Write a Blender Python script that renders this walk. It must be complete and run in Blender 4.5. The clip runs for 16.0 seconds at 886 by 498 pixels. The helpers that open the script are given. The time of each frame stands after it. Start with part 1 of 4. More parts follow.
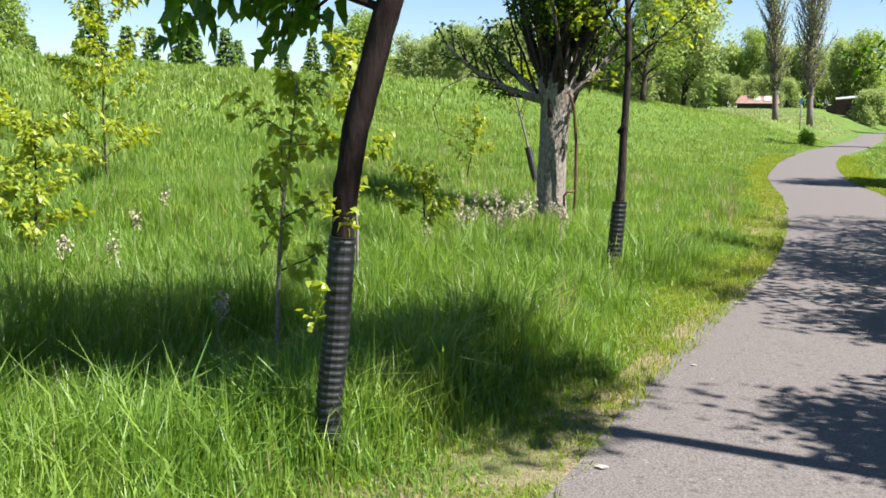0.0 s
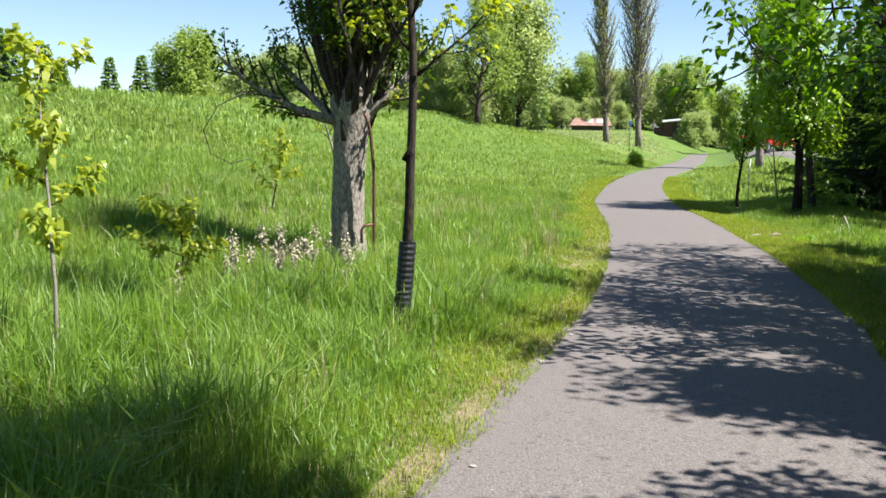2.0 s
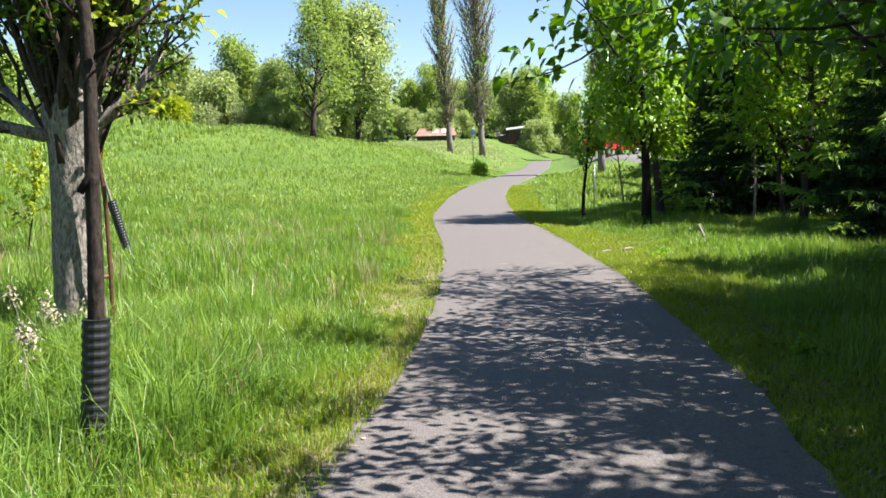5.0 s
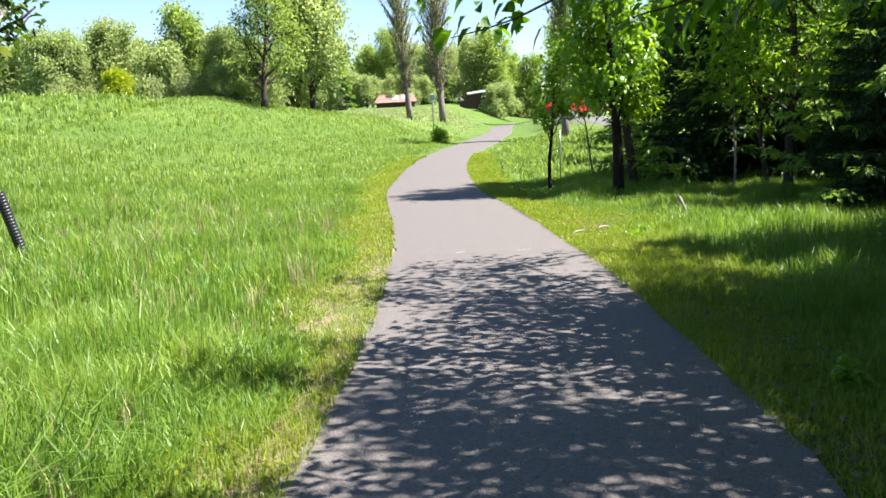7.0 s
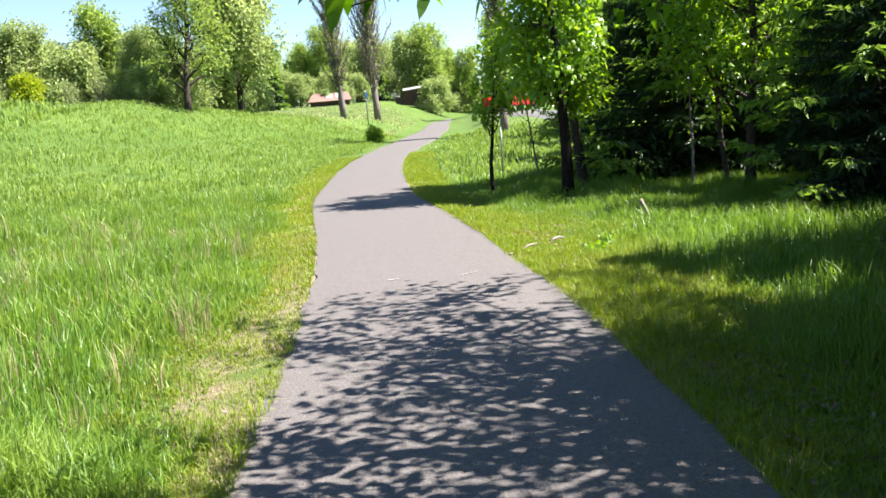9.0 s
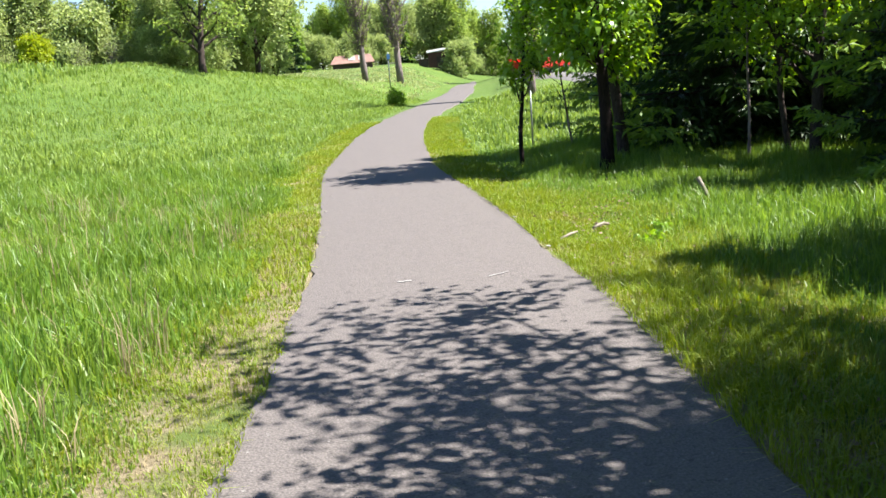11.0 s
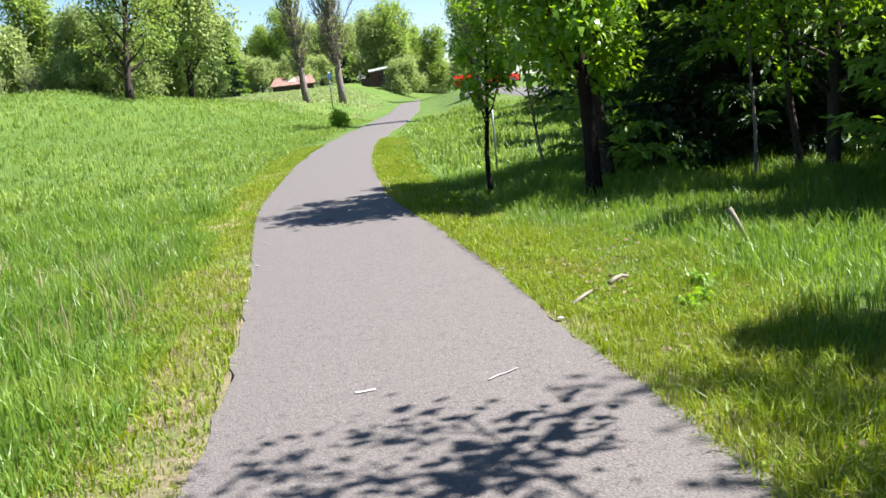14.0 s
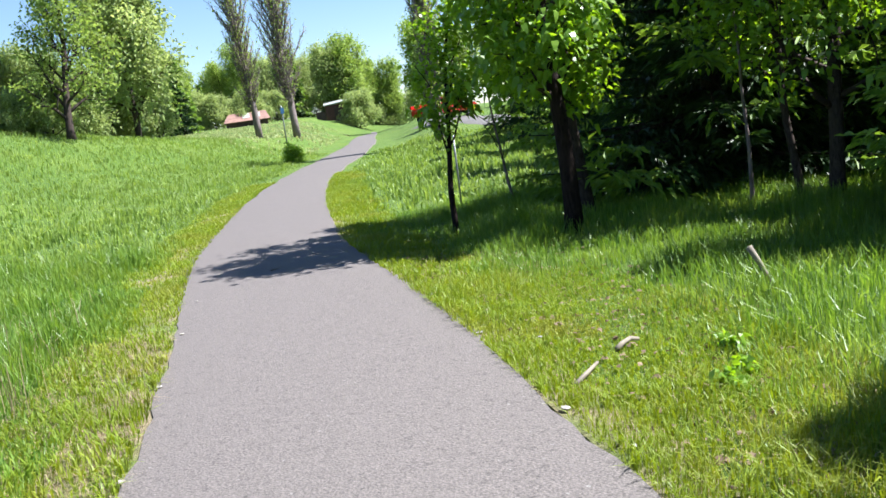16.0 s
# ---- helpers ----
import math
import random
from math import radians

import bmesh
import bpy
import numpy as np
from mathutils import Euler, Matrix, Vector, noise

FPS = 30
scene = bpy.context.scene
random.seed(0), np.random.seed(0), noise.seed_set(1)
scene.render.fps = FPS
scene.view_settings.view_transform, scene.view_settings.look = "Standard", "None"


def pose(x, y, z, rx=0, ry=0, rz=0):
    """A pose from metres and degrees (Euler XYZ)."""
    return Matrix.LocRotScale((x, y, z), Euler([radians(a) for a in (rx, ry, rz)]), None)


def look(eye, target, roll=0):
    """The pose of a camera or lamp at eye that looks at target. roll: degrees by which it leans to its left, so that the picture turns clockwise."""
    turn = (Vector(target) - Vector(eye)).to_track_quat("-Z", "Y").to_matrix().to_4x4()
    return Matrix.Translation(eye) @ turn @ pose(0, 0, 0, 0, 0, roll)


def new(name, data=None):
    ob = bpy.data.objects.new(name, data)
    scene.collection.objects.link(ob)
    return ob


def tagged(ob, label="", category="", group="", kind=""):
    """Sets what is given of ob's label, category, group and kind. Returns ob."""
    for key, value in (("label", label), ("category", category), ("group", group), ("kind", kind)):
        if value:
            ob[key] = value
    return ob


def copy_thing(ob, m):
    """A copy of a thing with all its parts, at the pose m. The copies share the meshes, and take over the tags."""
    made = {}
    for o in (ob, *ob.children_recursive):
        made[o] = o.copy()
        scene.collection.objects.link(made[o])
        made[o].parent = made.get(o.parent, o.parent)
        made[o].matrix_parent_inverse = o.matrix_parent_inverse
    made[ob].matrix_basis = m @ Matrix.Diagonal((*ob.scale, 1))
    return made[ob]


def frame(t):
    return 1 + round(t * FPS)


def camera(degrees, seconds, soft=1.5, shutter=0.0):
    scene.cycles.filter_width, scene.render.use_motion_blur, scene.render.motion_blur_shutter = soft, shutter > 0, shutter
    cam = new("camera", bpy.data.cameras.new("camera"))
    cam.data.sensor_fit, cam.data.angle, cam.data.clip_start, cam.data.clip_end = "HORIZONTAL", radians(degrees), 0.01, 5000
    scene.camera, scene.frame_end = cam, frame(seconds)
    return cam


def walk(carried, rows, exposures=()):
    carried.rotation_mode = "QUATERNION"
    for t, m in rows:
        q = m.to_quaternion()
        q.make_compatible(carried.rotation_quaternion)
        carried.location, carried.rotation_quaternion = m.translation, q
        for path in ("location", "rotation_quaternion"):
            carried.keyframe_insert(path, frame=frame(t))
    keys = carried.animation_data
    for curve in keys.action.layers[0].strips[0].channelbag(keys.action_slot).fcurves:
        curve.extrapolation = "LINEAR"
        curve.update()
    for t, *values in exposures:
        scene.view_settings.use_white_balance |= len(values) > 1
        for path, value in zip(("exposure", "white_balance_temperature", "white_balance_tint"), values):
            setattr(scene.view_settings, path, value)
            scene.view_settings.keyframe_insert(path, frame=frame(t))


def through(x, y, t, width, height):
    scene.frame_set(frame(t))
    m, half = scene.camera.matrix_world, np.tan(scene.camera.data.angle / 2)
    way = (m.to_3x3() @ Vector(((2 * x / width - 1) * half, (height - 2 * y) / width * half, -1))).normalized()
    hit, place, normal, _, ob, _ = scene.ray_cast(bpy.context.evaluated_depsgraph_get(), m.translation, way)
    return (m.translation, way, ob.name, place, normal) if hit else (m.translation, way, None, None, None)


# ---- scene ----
cam = camera(50.38, 16.0, soft=1.6)
# seconds, eye (x, y, z), heading, pitch, lean to the right
EXPOSURES = [(0.0, 1.62, 6150, 12), (3.0, 1.70, 6150, 12), (5.0, 1.80, 6150, 12), (7.5, 2.04, 6150, 12), (8.5, 2.04, 6150, 12), (11.0, 1.87, 6150, 12), (13.0, 1.80, 6100, 12), (16.0, 1.76, 5750, 12)]
ROWS = [
    (0.0, 0.000, 0.000, 1.557, 0.00, -8.03, -0.67),
    (0.5, 0.194, 0.342, 1.582, -1.51, -7.78, 0.42),
    (1.0, 0.315, 0.743, 1.575, -4.81, -6.96, 0.01),
    (1.5, 0.515, 1.095, 1.553, -5.80, -7.12, -0.27),
    (2.0, 0.719, 1.461, 1.585, -9.33, -6.64, -0.71),
    (2.5, 0.856, 1.869, 1.572, -14.07, -8.47, -1.45),
    (3.0, 1.094, 2.220, 1.552, -14.08, -9.99, -0.24),
    (3.5, 1.291, 2.591, 1.577, -14.51, -8.93, 0.55),
    (4.0, 1.406, 2.992, 1.597, -15.69, -7.05, 0.79),
    (4.5, 1.631, 3.390, 1.578, -17.01, -6.26, 1.40),
    (5.0, 1.828, 3.763, 1.581, -18.20, -5.92, 1.33),
    (7.5, 2.815, 5.799, 1.649, -21.31, -8.84, 3.75),
    (8.0, 3.045, 6.210, 1.631, -23.48, -9.18, 3.87),
    (8.5, 3.198, 6.638, 1.666, -23.85, -8.38, 4.50),
    (11.0, 4.101, 8.662, 1.654, -22.12, -10.60, 4.57),
    (11.5, 4.223, 9.030, 1.654, -21.27, -11.05, 4.40),
    (12.0, 4.405, 9.375, 1.652, -21.02, -9.84, 4.16),
    (12.5, 4.537, 9.813, 1.631, -25.34, -8.54, 4.70),
    (13.0, 4.655, 10.173, 1.602, -24.72, -9.59, 5.76),
    (13.5, 4.834, 10.547, 1.612, -24.77, -10.32, 6.17),
    (14.0, 4.925, 10.968, 1.615, -25.38, -9.81, 6.33),
    (14.5, 5.119, 11.294, 1.581, -25.04, -8.94, 6.69),
    (15.0, 5.331, 11.626, 1.580, -25.69, -8.51, 6.64),
    (15.5, 5.428, 12.016, 1.588, -31.37, -8.16, 7.50),
    (16.0, 5.608, 12.348, 1.560, -27.96, -8.26, 7.98),
]
walk(cam, [(t, pose(x, y, z, 0, 0, yaw) @ pose(0, 0, 0, 90 + pitch) @ pose(0, 0, 0, 0, 0, -lean)) for t, x, y, z, yaw, pitch, lean in ROWS], EXPOSURES)

# ---- sky, sun ----
SHADOW = Vector((-0.902, 0.431, 0))          # the way shadows fall on the ground
SUN_UP = radians(54)
to_sun = Vector((-SHADOW.x * math.cos(SUN_UP), -SHADOW.y * math.cos(SUN_UP), math.sin(SUN_UP)))
world = bpy.data.worlds.new("world")
scene.world = world
world.use_nodes = True
sky = world.node_tree.nodes.new("ShaderNodeTexSky")
sky.sky_type, sky.sun_disc, sky.sun_elevation = "NISHITA", False, SUN_UP
sky.altitude = 900
sky.sun_rotation = math.atan2(to_sun.x, to_sun.y)
sky.air_density, sky.dust_density, sky.ozone_density = 1.0, 0.05, 2.0
background = world.node_tree.nodes["Background"]
background.inputs["Strength"].default_value = 0.051
world.node_tree.links.new(sky.outputs[0], background.inputs["Color"])
sun = new("sun", bpy.data.lights.new("sun", "SUN"))
sun.data.energy, sun.data.angle, sun.data.color = 5.0, radians(0.53), (1.0, 0.94, 0.83)
sun.matrix_world = look((0, 0, 60), Vector((0, 0, 60)) - to_sun)


# ---- materials ----
def material(name):
    m = bpy.data.materials.new(name)
    m.use_nodes = True
    tree = m.node_tree
    return m, tree, tree.nodes["Principled BSDF"], tree.nodes["Material Output"]


def node(tree, kind, links=None, **values):
    n = tree.nodes.new(kind)
    for key, value in values.items():
        n.inputs[key].default_value = value
    for key, socket in (links or {}).items():
        tree.links.new(socket, n.inputs[key])
    return n


def blend(tree, factor, a, b):
    """A colour between a and b, each a colour or a socket."""
    n = tree.nodes.new("ShaderNodeMix")
    n.data_type = "RGBA"
    tree.links.new(factor, n.inputs["Factor"])
    for key, value in (("A", a), ("B", b)):
        socket = [s for s in n.inputs if s.name == key and s.type == "RGBA"][0]
        if isinstance(value, tuple):
            socket.default_value = (*value, 1)
        else:
            tree.links.new(value, socket)
    return [s for s in n.outputs if s.type == "RGBA"][0]


def ramp(tree, socket, low, high):
    n = tree.nodes.new("ShaderNodeMapRange")
    n.inputs["From Min"].default_value, n.inputs["From Max"].default_value = low, high
    tree.links.new(socket, n.inputs["Value"])
    return n.outputs[0]


def noise_at(tree, scale, detail=4.0, kind="Object"):
    coord = tree.nodes.new("ShaderNodeTexCoord")
    n = node(tree, "ShaderNodeTexNoise", {"Vector": coord.outputs[kind]}, Scale=scale, Detail=detail)
    return n.outputs["Fac"]


def bumped(tree, shader, height, strength, distance):
    b = node(tree, "ShaderNodeBump", {"Height": height}, Strength=strength, Distance=distance)
    tree.links.new(b.outputs[0], shader.inputs["Normal"])


def foliage(name, dark, light, through=0.4, rough=0.45, patch=0.6, gloss=0.4, other=None):
    """Leaves: each one its own tint, lit through from behind; other: the tint of broad patches."""
    m, tree, shader, out = material(name)
    island = tree.nodes.new("ShaderNodeNewGeometry").outputs["Random Per Island"]
    colour = blend(tree, island, dark, light)
    patches = ramp(tree, noise_at(tree, patch, 2.0), 0.3, 0.7)
    colour = blend(tree, patches, colour, tuple(0.5 * (a + b) * 0.85 for a, b in zip(dark, light)))
    if other:
        stand = ramp(tree, noise_at(tree, 1.1, 5.0), 0.50, 0.82)
        colour = blend(tree, stand, colour, blend(tree, island, tuple(0.6 * v for v in other), other))
    tree.links.new(colour, shader.inputs["Base Color"])
    shader.inputs["Roughness"].default_value = rough
    shader.inputs["Specular IOR Level"].default_value = gloss
    bright = node(tree, "ShaderNodeHueSaturation", {"Color": colour}, Hue=0.485, Saturation=1.1, Value=1.5)
    glow = node(tree, "ShaderNodeBsdfTranslucent", {"Color": bright.outputs[0]})
    mix = node(tree, "ShaderNodeMixShader", {1: shader.outputs[0], 2: glow.outputs[0]}, Fac=through)
    tree.links.new(mix.outputs[0], out.inputs["Surface"])
    return m


def bark(name, dark, light, scale=14.0, stretch=0.18, depth=0.012):
    m, tree, shader, out = material(name)
    coord = tree.nodes.new("ShaderNodeTexCoord")
    turn = tree.nodes.new("ShaderNodeMapping")
    turn.inputs["Scale"].default_value = (1, 1, stretch)
    tree.links.new(coord.outputs["Object"], turn.inputs["Vector"])
    ridges = node(tree, "ShaderNodeTexNoise", {"Vector": turn.outputs[0]}, Scale=scale * 2, Detail=6.0, Roughness=0.65)
    broad = node(tree, "ShaderNodeTexNoise", {"Vector": coord.outputs["Object"]}, Scale=scale * 0.3, Detail=3.0)
    colour = blend(tree, ramp(tree, ridges.outputs["Fac"], 0.35, 0.65), dark, light)
    colour = blend(tree, ramp(tree, broad.outputs["Fac"], 0.45, 0.75), colour, tuple(0.6 * v for v in light))
    tree.links.new(colour, shader.inputs["Base Color"])
    shader.inputs["Roughness"].default_value = 0.9
    shader.inputs["Specular IOR Level"].default_value = 0.15
    bumped(tree, shader, ridges.outputs["Fac"], 0.9, depth)
    return m


def plain(name, colour, rough=0.6, metal=0.0, vary=0.25, scale=9.0, bump=0.0):
    m, tree, shader, out = material(name)
    n = noise_at(tree, scale, 5.0)
    tinted = blend(tree, ramp(tree, n, 0.3, 0.7), tuple(c * (1 - vary) for c in colour), tuple(min(1, c * (1 + vary)) for c in colour))
    tree.links.new(tinted, shader.inputs["Base Color"])
    shader.inputs["Roughness"].default_value, shader.inputs["Metallic"].default_value = rough, metal
    if bump:
        bumped(tree, shader, noise_at(tree, scale * 6), 0.6, bump)
    return m


def asphalt_material():
    m, tree, shader, out = material("asphalt")
    coord = tree.nodes.new("ShaderNodeTexCoord").outputs["Object"]
    grit = node(tree, "ShaderNodeTexVoronoi", {"Vector": coord}, Scale=70.0)
    fine = node(tree, "ShaderNodeTexNoise", {"Vector": coord}, Scale=75.0, Detail=6.0, Roughness=0.75)
    broad = node(tree, "ShaderNodeTexNoise", {"Vector": coord}, Scale=1.1, Detail=5.0, Roughness=0.6)
    colour = blend(tree, ramp(tree, fine.outputs["Fac"], 0.3, 0.7), (0.035, 0.030, 0.029), (0.196, 0.171, 0.159))
    colour = blend(tree, ramp(tree, broad.outputs["Fac"], 0.35, 1.3), colour, (0.119, 0.104, 0.096))
    mid = node(tree, "ShaderNodeTexNoise", {"Vector": coord}, Scale=24.0, Detail=3.0, Roughness=0.7)
    colour = blend(tree, ramp(tree, mid.outputs["Fac"], 0.56, 0.74), colour, (0.050, 0.044, 0.041))
    chip = ramp(tree, grit.outputs["Color"], 0.935, 0.975)
    colour = blend(tree, chip, colour, (0.207, 0.196, 0.185))
    tree.links.new(colour, shader.inputs["Base Color"])
    shader.inputs["Roughness"].default_value = 0.82
    bumped(tree, shader, grit.outputs["Distance"], 0.55, 0.006)
    return m


def ground_material():
    m, tree, shader, out = material("meadow_ground")
    coord = tree.nodes.new("ShaderNodeTexCoord").outputs["Object"]
    fine = node(tree, "ShaderNodeTexNoise", {"Vector": coord}, Scale=9.0, Detail=8.0, Roughness=0.7)
    broad = node(tree, "ShaderNodeTexNoise", {"Vector": coord}, Scale=0.22, Detail=4.0)
    colour = blend(tree, ramp(tree, fine.outputs["Fac"], 0.3, 0.7), (0.034, 0.075, 0.004), (0.088, 0.156, 0.009))
    colour = blend(tree, ramp(tree, broad.outputs["Fac"], 0.42, 0.75), colour, (0.099, 0.148, 0.013))
    tree.links.new(colour, shader.inputs["Base Color"])
    shader.inputs["Roughness"].default_value = 0.95
    bumped(tree, shader, fine.outputs["Fac"], 1.0, 0.09)
    return m


def verge_material():
    m, tree, shader, out = material("dry_verge")
    coord = tree.nodes.new("ShaderNodeTexCoord").outputs["Object"]
    fine = node(tree, "ShaderNodeTexNoise", {"Vector": coord}, Scale=30.0, Detail=8.0, Roughness=0.75)
    broad = node(tree, "ShaderNodeTexNoise", {"Vector": coord}, Scale=1.6, Detail=4.0)
    colour = blend(tree, ramp(tree, fine.outputs["Fac"], 0.32, 0.68), (0.116, 0.085, 0.041), (0.340, 0.286, 0.170))
    colour = blend(tree, ramp(tree, broad.outputs["Fac"], 0.45, 0.65), colour, (0.102, 0.146, 0.020))
    tree.links.new(colour, shader.inputs["Base Color"])
    shader.inputs["Roughness"].default_value = 0.95
    bumped(tree, shader, fine.outputs["Fac"], 1.0, 0.03)
    return m


ASPHALT, GROUND, VERGE = asphalt_material(), ground_material(), verge_material()
GRASS = foliage("grass_blades", (0.046, 0.135, 0.014), (0.245, 0.365, 0.058), 0.44, 0.45, 0.5, 0.5, (0.31, 0.41, 0.07))
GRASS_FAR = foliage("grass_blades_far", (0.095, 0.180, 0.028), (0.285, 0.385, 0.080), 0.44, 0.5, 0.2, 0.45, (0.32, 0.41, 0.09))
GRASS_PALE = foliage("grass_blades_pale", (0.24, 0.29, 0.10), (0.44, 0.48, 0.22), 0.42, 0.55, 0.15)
GRASS_VERGE = foliage("grass_blades_short", (0.105, 0.185, 0.009), (0.29, 0.36, 0.036), 0.40, 0.5, 0.8, 0.4, (0.33, 0.33, 0.06))
STRAW = foliage("dead_grass", (0.245, 0.190, 0.095), (0.422, 0.354, 0.218), 0.25, 0.7, 1.0)
LEAF_YOUNG = foliage("leaves_yellow_green", (0.17, 0.25, 0.014), (0.40, 0.44, 0.06), 0.48, 0.4, 1.5)
LEAF_MID = foliage("leaves_mid_green", (0.028, 0.074, 0.007), (0.093, 0.167, 0.015), 0.42, 0.38, 1.0)
LEAF_MAPLE = foliage("leaves_broad", (0.034, 0.105, 0.008), (0.115, 0.235, 0.018), 0.5, 0.4, 1.0)
LEAF_BIRCH = foliage("leaves_birch", (0.095, 0.205, 0.014), (0.28, 0.44, 0.05), 0.52, 0.36, 0.8, 0.55)
# The next two leaf colours are lightened to stand for distance haze.
LEAF_WOOD = foliage("leaves_far_wood", (0.12, 0.20, 0.040), (0.36, 0.46, 0.11), 0.48, 0.55, 0.15)
LEAF_PALE = foliage("leaves_grey_green", (0.155, 0.225, 0.075), (0.43, 0.50, 0.19), 0.48, 0.5, 0.2)
LEAF_BRIGHT = foliage("leaves_bright_bush", (0.18, 0.27, 0.008), (0.38, 0.44, 0.025), 0.45, 0.5, 0.6)
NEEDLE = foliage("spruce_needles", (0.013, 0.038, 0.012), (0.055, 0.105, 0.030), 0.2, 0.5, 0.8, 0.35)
# Sunlight on the bough tips is put into this lighter colour.
NEEDLE_TIP = foliage("spruce_needles_lit", (0.085, 0.18, 0.024), (0.26, 0.38, 0.06), 0.34, 0.5, 0.8, 0.35)
BARK_DARK = bark("bark_dark", (0.006, 0.004, 0.004), (0.030, 0.020, 0.017), 16, 0.25, 0.012)
BARK_GREY = bark("bark_grey", (0.060, 0.050, 0.043), (0.38, 0.34, 0.295), 20, 0.42, 0.03)
BARK_SLIM = bark("bark_slim", (0.010, 0.008, 0.007), (0.052, 0.040, 0.033), 18, 0.5, 0.012)
BARK_TWIG = bark("bark_twig", (0.022, 0.016, 0.014), (0.081, 0.062, 0.053), 20, 0.3, 0.003)
BARK_BIRCH = bark("bark_pale", (0.099, 0.081, 0.062), (0.279, 0.254, 0.217), 18, 2.5, 0.004)
BARK_POPLAR = bark("bark_poplar", (0.105, 0.080, 0.080), (0.29, 0.235, 0.225), 10, 0.2, 0.01)
PIPE = plain("black_plastic", (0.011, 0.012, 0.014), 0.5, 0, 0.3, 30)
RUST = plain("rusty_pipe", (0.099, 0.046, 0.025), 0.6, 0.3, 0.4, 25, 0.002)
WHITE_STONE = plain("white_stone", (0.286, 0.265, 0.235), 0.8, 0, 0.2, 30, 0.004)
WHITE_PAINT = plain("worn_white_paint", (0.30, 0.29, 0.275), 0.7, 0, 0.25, 60)
DEADWOOD = plain("bleached_wood", (0.21, 0.178, 0.138), 0.8, 0, 0.3, 12, 0.003)
ROOF = plain("brown_roof", (0.22, 0.125, 0.10), 0.75, 0, 0.25, 1.5)
BROWN_WALL = plain("brown_boards", (0.060, 0.034, 0.028), 0.75, 0, 0.3, 2)
RED_WALL = plain("dark_red_boards", (0.085, 0.032, 0.028), 0.75, 0, 0.25, 3)
PALE_ROOF = plain("pale_metal_roof", (0.459, 0.465, 0.471), 0.35, 0.2, 0.08, 4)
RED_PAINT = plain("red_car_paint", (0.384, 0.012, 0.007), 0.25, 0.1, 0.08, 3)
RUBBER = plain("tyre_rubber", (0.02, 0.02, 0.02), 0.85, 0, 0.2, 20)
GLASS_DARK = plain("dark_glass", (0.03, 0.035, 0.04), 0.08, 0, 0.2, 3)
STEEL = plain("grey_steel", (0.198, 0.211, 0.217), 0.45, 0.6, 0.2, 8)
BLUE_SIGN = plain("blue_sign", (0.019, 0.074, 0.161), 0.5, 0, 0.15, 6)
GRAVEL = plain("pale_gravel", (0.115, 0.108, 0.10), 0.9, 0, 0.25, 3, 0.02)
LITTER = foliage("brown_leaf_litter", (0.088, 0.054, 0.031), (0.286, 0.211, 0.129), 0.15, 0.8, 2.0)
SEED = plain("dry_seed_head", (0.340, 0.306, 0.218), 0.9, 0, 0.3, 40)


# ---- mesh helpers ----
def link_mesh(name, mesh, mat, parent=None, label="", smooth=True):
    mesh.materials.append(mat)
    mesh.polygons.foreach_set("use_smooth", np.full(len(mesh.polygons), smooth))
    ob = new(name, mesh)
    ob.parent = parent
    if name in ("branchwork", "twigwork", "crown", "foliage", "leaves", "young_leaves", "shoot_tuft", "seed_head"):
        tagged(ob, kind="stuff")
    return tagged(ob, label)


def mesh_of(name, verts, tris):
    """A mesh from arrays of points and triangles."""
    verts, tris = np.asarray(verts, np.float32), np.asarray(tris, np.int32)
    mesh = bpy.data.meshes.new(name)
    mesh.vertices.add(len(verts))
    mesh.vertices.foreach_set("co", verts.ravel())
    mesh.loops.add(tris.size)
    mesh.loops.foreach_set("vertex_index", tris.ravel())
    mesh.polygons.add(len(tris))
    mesh.polygons.foreach_set("loop_start", np.arange(0, tris.size, 3, dtype=np.int32))
    mesh.update(calc_edges=True)
    mesh.validate()
    return mesh


def part(name, bm, mat, parent=None, label="", smooth=False):
    mesh = bpy.data.meshes.new(name)
    bm.to_mesh(mesh)
    bm.free()
    return link_mesh(name, mesh, mat, parent, label, smooth)


def thing(name, place, label, category, group="", turn=0.0, size=1.0):
    ob = new(name)
    ob.empty_display_size = 0.2
    ob.matrix_world = pose(*place, 0, 0, turn) @ Matrix.Scale(size, 4)
    return tagged(ob, label, category, group)


def unit(v):
    return v / np.maximum(np.linalg.norm(v, axis=-1, keepdims=True), 1e-9)


def tube(points, radii, sides=7, rough=0.0, rng=None):
    """Points and triangles of a closed tapered tube along a line."""
    points, radii = np.asarray(points, float), np.asarray(radii, float)
    along = unit(np.gradient(points, axis=0))
    across = unit(np.cross(along, (0.31, 0.95, 0.02)))
    other = np.cross(along, across)
    angle = np.arange(sides) / sides * 2 * np.pi
    rim = radii[:, None, None] * (np.cos(angle)[None, :, None] * across[:, None] + np.sin(angle)[None, :, None] * other[:, None])
    if rough and rng is not None:
        rim = rim * (1 + rough * rng.uniform(-1, 1, (len(points), sides, 1)))
    verts = np.concatenate([(points[:, None] + rim).reshape(-1, 3), points[:1], points[-1:]])
    tris = []
    n, last = len(points), len(points) * sides
    for i in range(n - 1):
        for k in range(sides):
            a, b = i * sides + k, i * sides + (k + 1) % sides
            tris += [(a, b, b + sides), (a, b + sides, a + sides)]
    for k in range(sides):
        tris += [(last, (k + 1) % sides, k), (last + 1, last - sides + k, last - sides + (k + 1) % sides)]
    return verts, np.array(tris)


def joined(pieces):
    verts, tris, n = [], [], 0
    for v, t in pieces:
        verts.append(v)
        tris.append(np.asarray(t) + n)
        n += len(v)
    return np.concatenate(verts), np.concatenate(tris)


